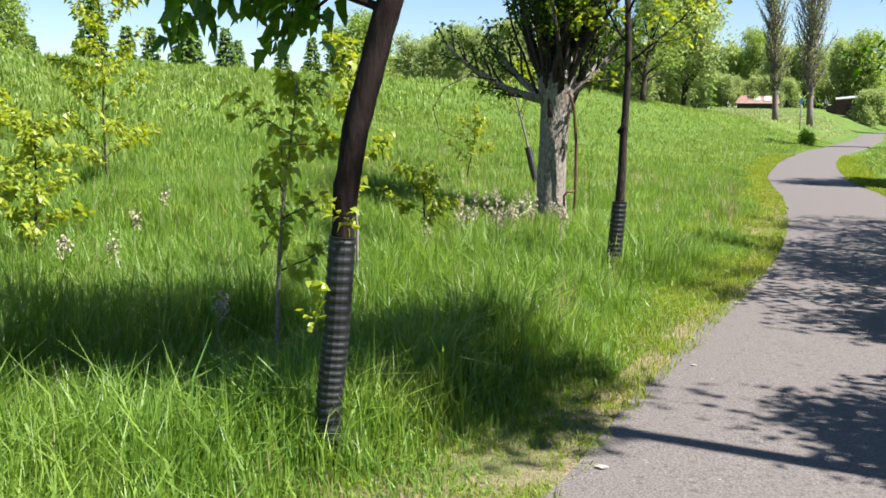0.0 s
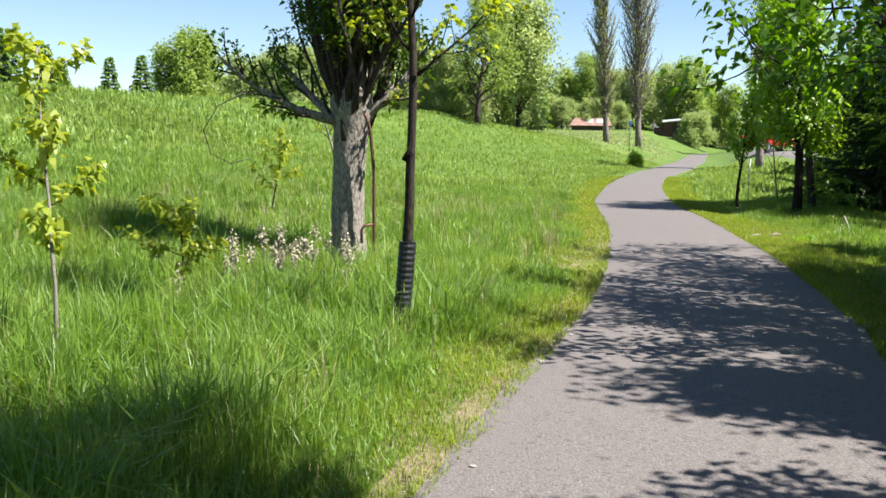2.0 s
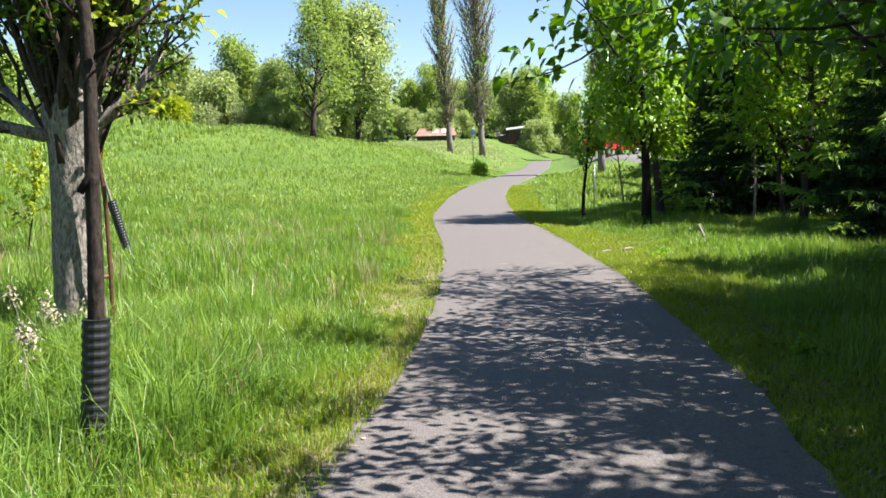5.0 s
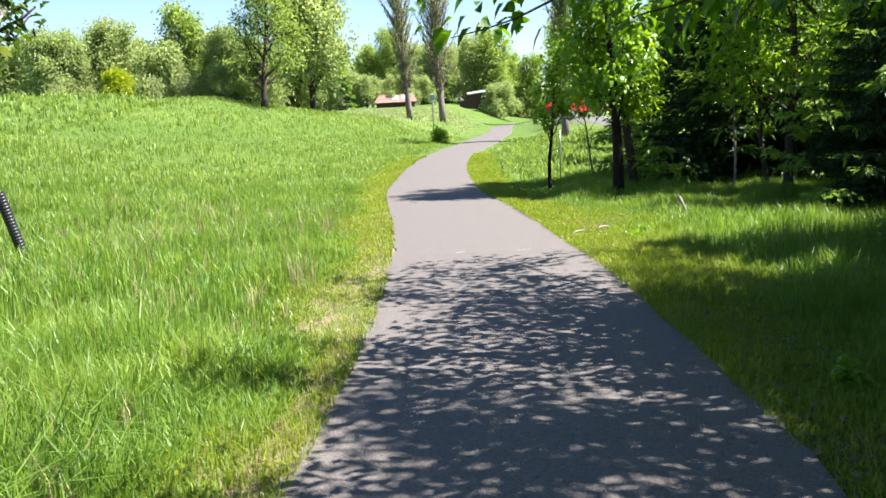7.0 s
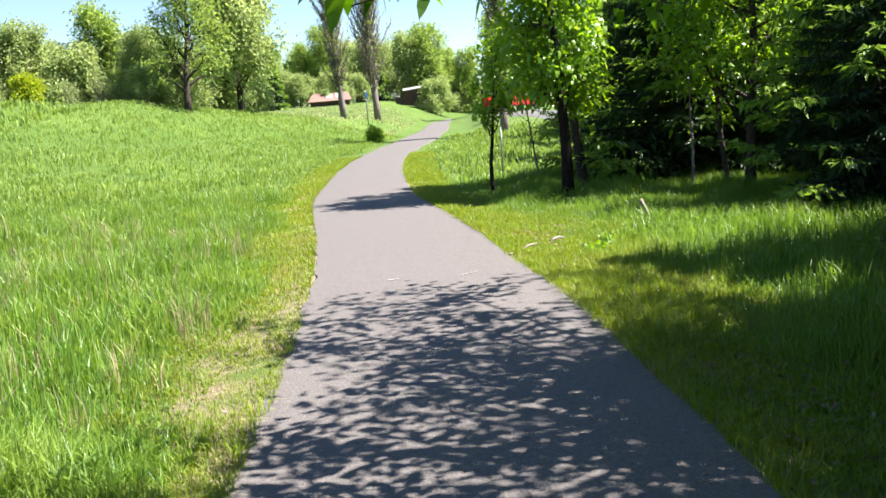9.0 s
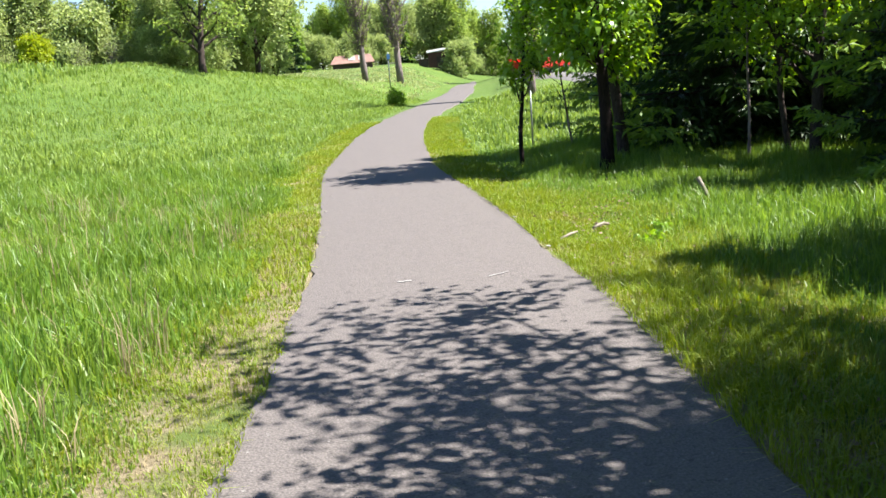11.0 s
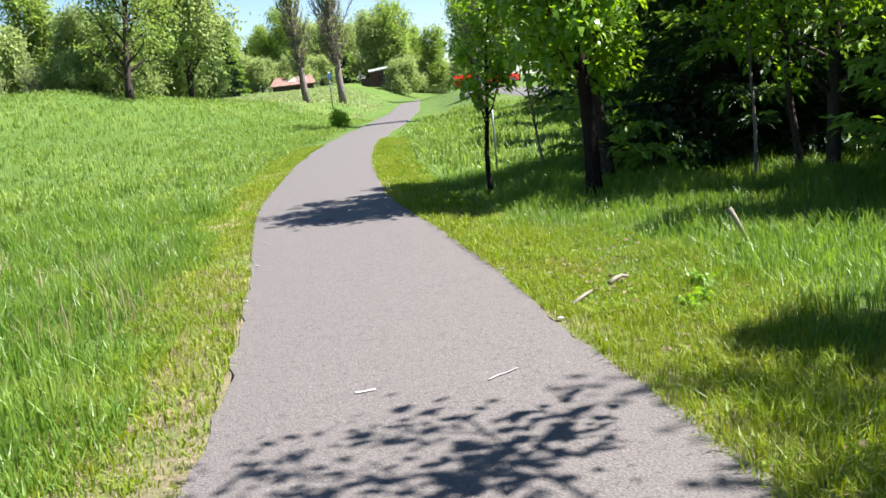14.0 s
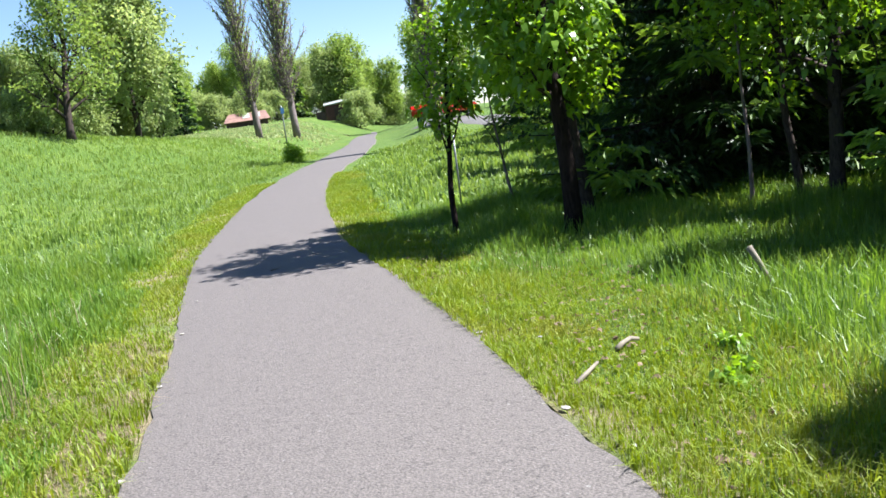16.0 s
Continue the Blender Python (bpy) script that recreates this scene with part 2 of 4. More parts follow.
def leaf_array(base, ahead, length, width, rng, full=False, fold=0.25, droop=0.2):
    """Leaves from arrays: where each starts, the way it points, its length and width. full: an oval leaf, else a pointed one."""
    n = len(base)
    ahead = unit(ahead)
    side = unit(np.cross(ahead, rng.normal(0, 0.55, (n, 3)) + (0, 0, 1)))
    up = np.cross(side, ahead)
    L, W = np.asarray(length)[:, None] * np.ones((n, 1)), np.asarray(width)[:, None] * np.ones((n, 1))
    tip = base + ahead * L - np.array((0, 0, 1)) * L * droop
    if not full:
        a = base + ahead * L * 0.45 + side * W / 2 + up * W * fold
        b = base + ahead * L * 0.45 - side * W / 2 + up * W * fold
        verts = np.stack([base, a, b, tip], 1).reshape(-1, 3)
        tris = np.array([(0, 1, 3), (0, 3, 2)])
        k = 4
    else:
        low = base + ahead * L * 0.3
        high = base + ahead * L * 0.68 - np.array((0, 0, 1)) * L * droop * 0.4
        verts = np.stack([base, low + side * W * 0.5 + up * W * fold, low - side * W * 0.5 + up * W * fold,
                          high + side * W * 0.36 + up * W * fold * 0.7, high - side * W * 0.36 + up * W * fold * 0.7, tip], 1).reshape(-1, 3)
        tris = np.array([(0, 1, 2), (1, 3, 4), (1, 4, 2), (3, 5, 4)])
        k = 6
    return verts, (np.arange(n)[:, None, None] * k + tris).reshape(-1, 3)


def line_from(rng, start, way, length, count, wobble, rise):
    """A wandering line: rise bends it up (or down, if negative)."""
    points, way = [np.array(start, float)], unit(np.array(way, float))
    for _ in range(count):
        way = unit(way + rng.normal(0, wobble, 3) + np.array((0, 0, rise)))
        points.append(points[-1] + way * length / count)
    return np.array(points)


def at_fraction(points, f):
    x = f * (len(points) - 1)
    i = min(int(x), len(points) - 2)
    return points[i] + (x - i) * (points[i + 1] - points[i]), unit(points[i + 1] - points[i])


def limbs_of(rng, parent, radius, count, first, last, length, angle, wobble, rise, segments=5, thin=0.5, taper=0.25, shape=None):
    """Limbs that leave a line between two fractions of it; each is (points, radii)."""
    made = []
    turn = rng.uniform(0, 6.28)
    for i in range(count):
        f = first + (last - first) * (i + rng.uniform(0, 0.9)) / count
        spot, along = at_fraction(parent, f)
        turn += 2.4 + rng.uniform(-0.5, 0.5)
        across = unit(np.cross(along, (math.cos(turn), math.sin(turn), 0.13)))
        tilt = radians(angle + rng.uniform(-12, 12))
        way = along * math.cos(tilt) + across * math.sin(tilt)
        size = length * rng.uniform(0.7, 1.15) * (shape(f) if shape else 1 - 0.45 * f)
        points = line_from(rng, spot, way, size, segments, wobble, rise)
        r = radius * thin * (1 - 0.6 * f)
        made.append((points, np.linspace(r, r * taper, segments + 1)))
    return made


def leaves_along(rng, limbs, per, length, width, spread, full=False, start=0.25, droop=0.3, outward=0.6, floor=-9.0):
    """Leaves scattered about the outer parts of limbs."""
    base, ahead = [], []
    for points, _ in limbs:
        f = rng.uniform(start, 1.0, per) * (len(points) - 1)
        i = np.minimum(f.astype(int), len(points) - 2)
        spot = points[i] + (f - i)[:, None] * (points[i + 1] - points[i])
        base.append(spot + rng.normal(0, spread, (per, 3)))
        ahead.append(unit(points[i + 1] - points[i]) * outward + rng.normal(0, 0.6, (per, 3)))
    base, ahead = np.concatenate(base), np.concatenate(ahead)
    base, ahead = base[base[:, 2] > floor], ahead[base[:, 2] > floor]
    n = len(base)
    size = rng.uniform(0.6, 1.2, n)
    return leaf_array(base, ahead, length * size, width * size, rng, full, droop=droop)


def wood(limbs, sides=5):
    return joined([tube(p, r, sides) for p, r in limbs])


# ---- the lie of the land ----
HALF = 1.17                                   # half the path's width
KNOTS = ((-14, -34), (-8, -19), (-3.4, -7.5), (1.6, 3.3), (3.55, 7.3), (4.82, 10.05), (6.13, 13.45), (7.13, 16.45), (7.95, 19.15), (9.38, 24.2),
         (10.62, 27.7), (12.8, 33.3), (15.2, 38.8), (18.75, 45.9), (23.0, 53.9), (27.95, 63.7), (34.0, 76.0), (42.5, 94.4), (54, 117), (70, 142))


def smooth_line(knots, step):
    k = np.array(knots, float)
    k = np.concatenate([2 * k[:1] - k[1:2], k, 2 * k[-1:] - k[-2:-1]])
    out = []
    for a, b, c, d in zip(k, k[1:], k[2:], k[3:]):
        t = np.linspace(0, 1, 24, endpoint=False)[:, None]
        out.append(0.5 * (2 * b + (c - a) * t + (2 * a - 5 * b + 4 * c - d) * t ** 2 + (3 * b - a - 3 * c + d) * t ** 3))
    line = np.concatenate(out)
    s = np.r_[0, np.cumsum(np.linalg.norm(np.diff(line, axis=0), axis=1))]
    even = np.arange(0, s[-1], step)
    return np.stack([np.interp(even, s, line[:, 0]), np.interp(even, s, line[:, 1])], 1)


LINE = smooth_line(KNOTS, 0.25)
LINE_WAY = unit(np.gradient(LINE, axis=0))
LINE_LEFT = np.stack([-LINE_WAY[:, 1], LINE_WAY[:, 0]], 1)
START = int(np.argmin(np.linalg.norm(LINE, axis=1)))      # the line's point nearest the first eye
HALVES = np.interp(LINE[:, 1], (9, 16, 24, 30, 45), (1.20, 1.11, 1.04, 0.98, 1.0))    # it narrows as it goes
COARSE = LINE[::6]
COARSE_LEFT = LINE_LEFT[::6]


def beside(x, y):
    """How far to the left of the path's middle (right: minus)."""
    p = np.stack([np.ravel(x), np.ravel(y)], 1).astype(float)
    out = np.empty(len(p))
    for i in range(0, len(p), 20000):
        q = p[i:i + 20000]
        near = np.argmin(((q[:, None] - COARSE[None]) ** 2).sum(-1), axis=1)
        out[i:i + 20000] = ((q - COARSE[near]) * COARSE_LEFT[near]).sum(1)
    return out.reshape(np.shape(x))


def step01(v):
    v = np.clip(v, 0, 1)
    return v * v * (3 - 2 * v)


def rise_of(y):
    """The path is all but level."""
    return 0.1 * step01((np.asarray(y, float) - 30) / 30)


def waves(x, y):
    return 0.5 * np.sin(x * 0.9 + 1.3 * np.sin(y * 0.31)) * np.sin(y * 0.77 + 0.6) + 0.5 * np.sin(0.37 * x - 0.53 * y + 2)


def land(x, y):
    """The ground's height: level at the path, a grassy bank rising to a crest on its left."""
    x, y = np.asarray(x, float), np.asarray(y, float)
    d = beside(x, y)
    crest = np.interp(y, (-40, 30, 40, 47, 54, 61, 70, 90, 135, 170), (3.3, 3.2, 3.15, 3.1, 3.0, 2.2, 1.15, 1.6, 3.1, 3.8))
    reach = np.interp(y, (-40, 30, 40, 47, 54, 61, 70, 100, 140), (24, 23, 19, 15, 12, 10, 3.0, 6, 10))
    foot = np.interp(y, (45, 66), (2.2, 1.3))
    bank = crest * step01((d - foot) / reach) ** 1.15 - np.interp(y, (50, 64), (0.03, 0.0)) * np.clip(d - reach, 0, 60)
    roadside = np.interp(y, (40, 70, 110), (0, 1.0, 1.5)) * step01((-d - 1.6) / 5)
    return rise_of(y) + bank + roadside + 0.05 * waves(x, y) * np.clip(np.abs(d) - 2, 0, 2) - 0.09 * np.clip(-d - 1.15, 0, 1.3)


def land_at(x, y):
    return float(land(np.array([x]), np.array([y]))[0])


def spread_axis(low, high, fine_low, fine_high, fine, growth):
    axis = list(np.arange(fine_low, fine_high, fine))
    step, v = fine, fine_low
    while v > low:
        step *= growth
        v -= step
        axis.insert(0, v)
    step, v = fine, axis[-1]
    while v < high:
        step *= growth
        v += step
        axis.append(v)
    return np.array(axis)


def build_ground():
    xs, ys = spread_axis(-900, 1200, -22, 34, 0.55, 1.18), spread_axis(-700, 1500, -8, 66, 0.55, 1.18)
    X, Y = np.meshgrid(xs, ys)
    d = beside(X, Y)
    Z = land(X, Y) - 0.02 * (np.abs(d) < HALF + 0.3)
    verts = np.stack([X, Y, Z], -1).reshape(-1, 3)
    nx, ny = len(xs), len(ys)
    i = (np.arange(ny - 1)[:, None] * nx + np.arange(nx - 1)[None]).ravel()
    tris = np.concatenate([np.stack([i, i + 1, i + nx + 1], 1), np.stack([i, i + nx + 1, i + nx], 1)])
    ob = link_mesh("ground", mesh_of("ground", verts, tris), GROUND)
    tagged(ob, "sunlit green meadow ground rising to a bank", "ground", kind="structure")


def strip(name, lateral, height, mat, label, category, first=0, last=None, wander=None):
    """A ribbon along the path; lateral and height give its profile from left to right."""
    ids = np.arange(first, len(LINE) if last is None else last)
    n, k = len(ids), len(lateral)
    lat = np.repeat(np.array(lateral, float)[None], n, 0)
    if wander is not None:
        lat = lat + wander(ids)
    xy = LINE[ids][:, None] + LINE_LEFT[ids][:, None] * lat[..., None]
    z = rise_of(LINE[ids][:, 1])[:, None] + np.array(height)[None]
    verts = np.concatenate([xy, z[..., None]], -1).reshape(-1, 3)
    i = (np.arange(n - 1)[:, None] * k + np.arange(k - 1)[None]).ravel()
    tris = np.concatenate([np.stack([i, i + k + 1, i + 1], 1), np.stack([i, i + k, i + k + 1], 1)])
    return tagged(link_mesh(name, mesh_of(name, verts, tris), mat, smooth=False), label, category, kind="structure")


def ragged(ids, seed, size):
    r = np.random.default_rng(seed)
    a = np.convolve(r.normal(0, 1, len(LINE) + 8), np.ones(9) / 3, "same")[:len(LINE)]
    b = r.normal(0, 0.35, len(LINE))
    return (size * (a + b))[ids]


def path_wander(ids):
    w = (HALVES[ids] / HALF - 1)[:, None] * np.array((1.03, 1, 0.64, 0.32, 0, -0.32, -0.64, -1, -1.03)) * HALF
    w[:, :2] += ragged(ids, 3, 0.034)[:, None]
    w[:, 7:] += ragged(ids, 4, 0.034)[:, None]
    return w


def verge_wander(seed, side):
    def wander(ids):
        w = np.zeros((len(ids), 4))
        w[:, 0] = ragged(ids, seed, 0.12)
        w[:, 1] = 0.5 * w[:, 0]
        return w + side * (HALVES[ids] - HALF)[:, None]
    return wander


build_ground()
strip("path", (HALF + 0.03, HALF, 0.75, 0.38, 0.0, -0.38, -0.75, -HALF, -HALF - 0.03), (-0.03, 0.022, 0.03, 0.034, 0.036, 0.034, 0.03, 0.022, -0.03),
      ASPHALT, "worn grey asphalt footpath with pale speckles", "path", wander=path_wander)
strip("verge_left", (HALF + 0.74, HALF + 0.60, HALF + 0.2, HALF - 0.06), (-0.02, 0.008, 0.014, 0.010), VERGE, "dry straw-strewn soil beside the asphalt", "verge", last=START + 140, wander=verge_wander(11, 1))
strip("verge_right", (-HALF - 0.62, -HALF - 0.5, -HALF - 0.2, -HALF + 0.06), (-0.14, -0.06, -0.012, 0.010), VERGE, "dry straw-strewn soil beside the asphalt", "verge", first=START + 44, last=START + 130, wander=verge_wander(12, -1))


# ---- grass ----
def grass(name, label, count, s_range, d_range, height, width, mat, seed, lean=0.35, near_low=0.0, clumps=0.5, side=1, fade=1.0):
    """Blades over a stretch of the path's side: s metres along from the first eye, d metres out from the middle. near_low: metres over which they grow taller away from the path."""
    r = np.random.default_rng(seed)
    s = r.uniform(*s_range, count)
    d = d_range[0] + (d_range[1] - d_range[0]) * r.uniform(0, 1, count) ** fade
    tuft = r.integers(0, max(2, count // 9), count)
    tuft_place = np.stack([r.uniform(*s_range, tuft.max() + 1), d_range[0] + (d_range[1] - d_range[0]) * r.uniform(0, 1, tuft.max() + 1) ** fade], 1)
    tufted = r.uniform(0, 1, count) < clumps
    s = np.where(tufted, tuft_place[tuft, 0] + r.normal(0, 0.045, count), s)
    d = np.where(tufted, np.maximum(tuft_place[tuft, 1] + r.normal(0, 0.045, count), d_range[0]), d)
    i = np.clip(START + (s / 0.25), 0, len(LINE) - 2)
    k = i.astype(int)
    xy = LINE[k] + (i - k)[:, None] * (LINE[k + 1] - LINE[k]) + LINE_LEFT[k] * (side * (d + HALVES[k] - HALF))[:, None]
    z = land(xy[:, 0], xy[:, 1])
    tall = height * r.uniform(0.5, 1.15, count) * (0.80 + 0.28 * waves(xy[:, 0] * 1.7, xy[:, 1] * 1.7) + 0.30 * waves(xy[:, 1] * 5.3 + 4, xy[:, 0] * 5.3))
    if near_low:
        edge = d - HALF - 0.22 + 0.42 * waves(xy[:, 0] * 2.9 + 1, xy[:, 1] * 2.9)
        tall = tall * (0.18 + 0.82 * step01(edge / near_low))
    w = width * r.uniform(0.6, 1.3, count)
    turn = r.uniform(0, 2 * np.pi, count)
    bend = lean * tall * r.uniform(0.15, 1.3, count) ** 1.5
    out = np.stack([np.cos(turn), np.sin(turn), 0 * turn], 1)
    face = turn + np.pi / 2 + r.normal(0, 0.6, count)
    across = np.stack([np.cos(face), np.sin(face), 0 * face], 1) * w[:, None] / 2
    root = np.stack([xy[:, 0], xy[:, 1], z - 0.01], 1)
    up = np.array((0, 0, 1.0))
    mid = root + out * (bend * 0.3)[:, None] + up * (tall * 0.6)[:, None]
    tip = root + out * (bend * 1.15)[:, None] + up * (np.sqrt(np.maximum(tall ** 2 - (0.7 * bend) ** 2, (0.35 * tall) ** 2)))[:, None]
    verts = np.stack([root - across * 0.8, root + across * 0.8, mid - across, mid + across, tip], 1).reshape(-1, 3)
    tris = (np.arange(count)[:, None, None] * 5 + np.array([(0, 1, 3), (0, 3, 2), (2, 3, 4)])).reshape(-1, 3)
    ob = link_mesh(name, mesh_of(name, verts, tris), mat, smooth=False)
    return tagged(ob, label, "grass", kind="stuff")


TALL = "tall lush green meadow grass beside the path"
SHORT = "short yellow-green grass at the asphalt's edge"
grass("meadow_grass", TALL, 128000, (0.5, 13), (HALF + 0.24, 9.5), 0.50, 0.0072, GRASS, 21, 0.6, 1.2, fade=1.4)
grass("meadow_grass", "long arching green blades in the tall grass", 6000, (1, 11), (HALF + 0.9, 6), 0.62, 0.010, GRASS, 41, 0.85, 0.9, clumps=0.8, fade=1.3)
grass("meadow_grass", TALL, 84000, (12, 28), (HALF + 0.42, 12), 0.36, 0.010, GRASS, 22, 0.45, 1.1, fade=1.35)
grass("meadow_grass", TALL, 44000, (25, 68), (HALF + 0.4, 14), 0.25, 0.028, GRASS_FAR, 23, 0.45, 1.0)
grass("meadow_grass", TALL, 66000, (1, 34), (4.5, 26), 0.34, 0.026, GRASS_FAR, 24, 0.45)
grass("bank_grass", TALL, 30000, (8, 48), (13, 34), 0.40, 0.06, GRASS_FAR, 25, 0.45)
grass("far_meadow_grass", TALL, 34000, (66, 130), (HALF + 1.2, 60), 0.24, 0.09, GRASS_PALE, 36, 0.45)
grass("roadside_grass", TALL, 56000, (3, 15), (HALF + 0.08, 6.0), 0.36, 0.0085, GRASS, 26, 0.5, 1.5, side=-1)
grass("roadside_grass", TALL, 96000, (13.5, 30), (HALF + 0.5, 9.5), 0.31, 0.0078, GRASS, 27, 0.5, 2.2, side=-1)
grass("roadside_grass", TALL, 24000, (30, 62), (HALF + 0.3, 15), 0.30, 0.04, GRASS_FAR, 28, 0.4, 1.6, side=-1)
grass("verge_grass", SHORT, 30000, (1, 16), (HALF - 0.03, HALF + 0.95), 0.13, 0.006, GRASS_VERGE, 29, 0.8, clumps=0.8)
grass("verge_grass", SHORT, 30000, (16, 44), (HALF - 0.02, HALF + 0.85), 0.13, 0.010, GRASS_VERGE, 30, 0.8, clumps=0.8)
grass("verge_grass", SHORT, 88000, (3, 22), (HALF - 0.03, HALF + 1.75), 0.14, 0.006, GRASS_VERGE, 31, 0.8, clumps=0.6, side=-1)
grass("verge_grass", SHORT, 30000, (18, 44), (HALF - 0.02, HALF + 0.95), 0.13, 0.010, GRASS_VERGE, 32, 0.8, clumps=0.8, side=-1)
STRAWY = "dead straw-coloured grass lying at the path's edge"
grass("dead_grass", STRAWY, 30000, (1, 22), (HALF + 0.02, HALF + 0.9), 0.09, 0.005, STRAW, 33, 1.6, clumps=0.85)
grass("dead_grass", STRAWY, 17000, (3, 24), (HALF + 0.02, HALF + 1.5), 0.09, 0.005, STRAW, 34, 1.6, clumps=0.85, side=-1)
grass("dead_grass", "pale dry stems standing in the tall grass", 5200, (0.5, 24), (HALF + 0.7, 9), 0.5, 0.006, STRAW, 35, 0.4, clumps=0.7)


def litter(count, s_range, d_range, seed):
    """Dry brown leaves and chips lying on the right-hand verge."""
    r = np.random.default_rng(seed)
    s, d = r.uniform(*s_range, count), r.uniform(*d_range, count)
    k = (START + s / 0.25).astype(int)
    xy = LINE[k] - LINE_LEFT[k] * d[:, None]
    base = np.stack([xy[:, 0], xy[:, 1], land(xy[:, 0], xy[:, 1]) + r.uniform(0.02, 0.05, count)], 1)
    way = np.stack([r.normal(0, 1, count), r.normal(0, 1, count), r.normal(0, 0.15, count)], 1)
    size = r.uniform(0.025, 0.06, count)
    ob = link_mesh("leaf_litter", mesh_of("leaf_litter", *leaf_array(base, way, size, size * 0.55, r, True, droop=0.05)), LITTER, smooth=False)
    tagged(ob, "dry brown leaves scattered on the verge", "leaf litter", kind="stuff")


litter(1500, (12, 24), (HALF + 0.15, HALF + 1.9), 39)
litter(500, (1, 14), (HALF + 0.05, HALF + 0.8), 40)


# ---- trees ----
def broadleaf(name, label, category, seed, height, trunk_r, crown_low, spread, leaf, leaf_mat, bark_mat, per=30, main=16, sub=6, twigs=0, full=False, rise=0.05,
              angle=55, lean=(0, 0), wobble=0.05, shape=None, leaf_spread=0.12, trunk_top=0.85, group="", droop=0.3, reach=(), floor=-1.0):
    """A broad-leaved tree at the origin: trunk, limbs, branchlets and a crown of single leaves."""
    r = np.random.default_rng(seed)
    ob = thing(name, (0, 0, 0), label, category, group)
    trunk = line_from(r, (0, 0, -0.15), (lean[0], lean[1], 1), height * trunk_top + 0.15, 12, wobble, 0.03)
    radii = np.linspace(1, 0.14, 13) ** 0.8 * trunk_r
    radii[0] *= 1.35
    limbs = limbs_of(r, trunk, trunk_r, main, crown_low / height, 0.98, spread, angle, 0.10, rise, 6, 0.5, 0.2, shape)
    limbs += [(line_from(r, at_fraction(trunk, z / height)[0], way, far, 8, 0.05, lift), np.linspace(0.045, 0.008, 9)) for z, way, far, lift in reach]
    small = []
    for p, q in limbs:
        small += limbs_of(r, p, q[0], sub, 0.25, 1.0, spread * 0.42, 48, 0.14, 0.02, 4, 0.5, 0.3)
    fine = []
    for p, q in small if twigs else ():
        fine += limbs_of(r, p, q[0], twigs, 0.2, 1.0, spread * 0.2, 45, 0.15, 0.0, 3, 0.6, 0.4)
    limbs, small = ([q for q in group_ if q[0][:, 2].min() > floor] for group_ in (limbs, small))
    link_mesh("trunk", mesh_of("trunk", *tube(trunk, radii, 12, 0.05, r)), bark_mat, ob)
    link_mesh("branchwork", mesh_of("branchwork", *wood(limbs + small, 5)), bark_mat if trunk_r < 0.08 else BARK_TWIG, ob)
    link_mesh("crown", mesh_of("crown", *leaves_along(r, fine or small, per, leaf, leaf * 0.6, leaf_spread, full, droop=droop, floor=floor + 0.12)), leaf_mat, ob, smooth=False)
    return ob


def put(ob, x, y, turn=0.0, size=1.0, sink=0.0, lean=(0, 0)):
    ob.matrix_world = pose(x, y, land_at(x, y) - sink, lean[0], lean[1], turn) @ Matrix.Scale(size, 4)
    return ob


def again(ob, x, y, turn, size=1.0, sink=0.0):
    return copy_thing(ob, pose(x, y, land_at(x, y) - sink, 0, 0, turn) @ Matrix.Scale(size / ob.scale.x, 4))


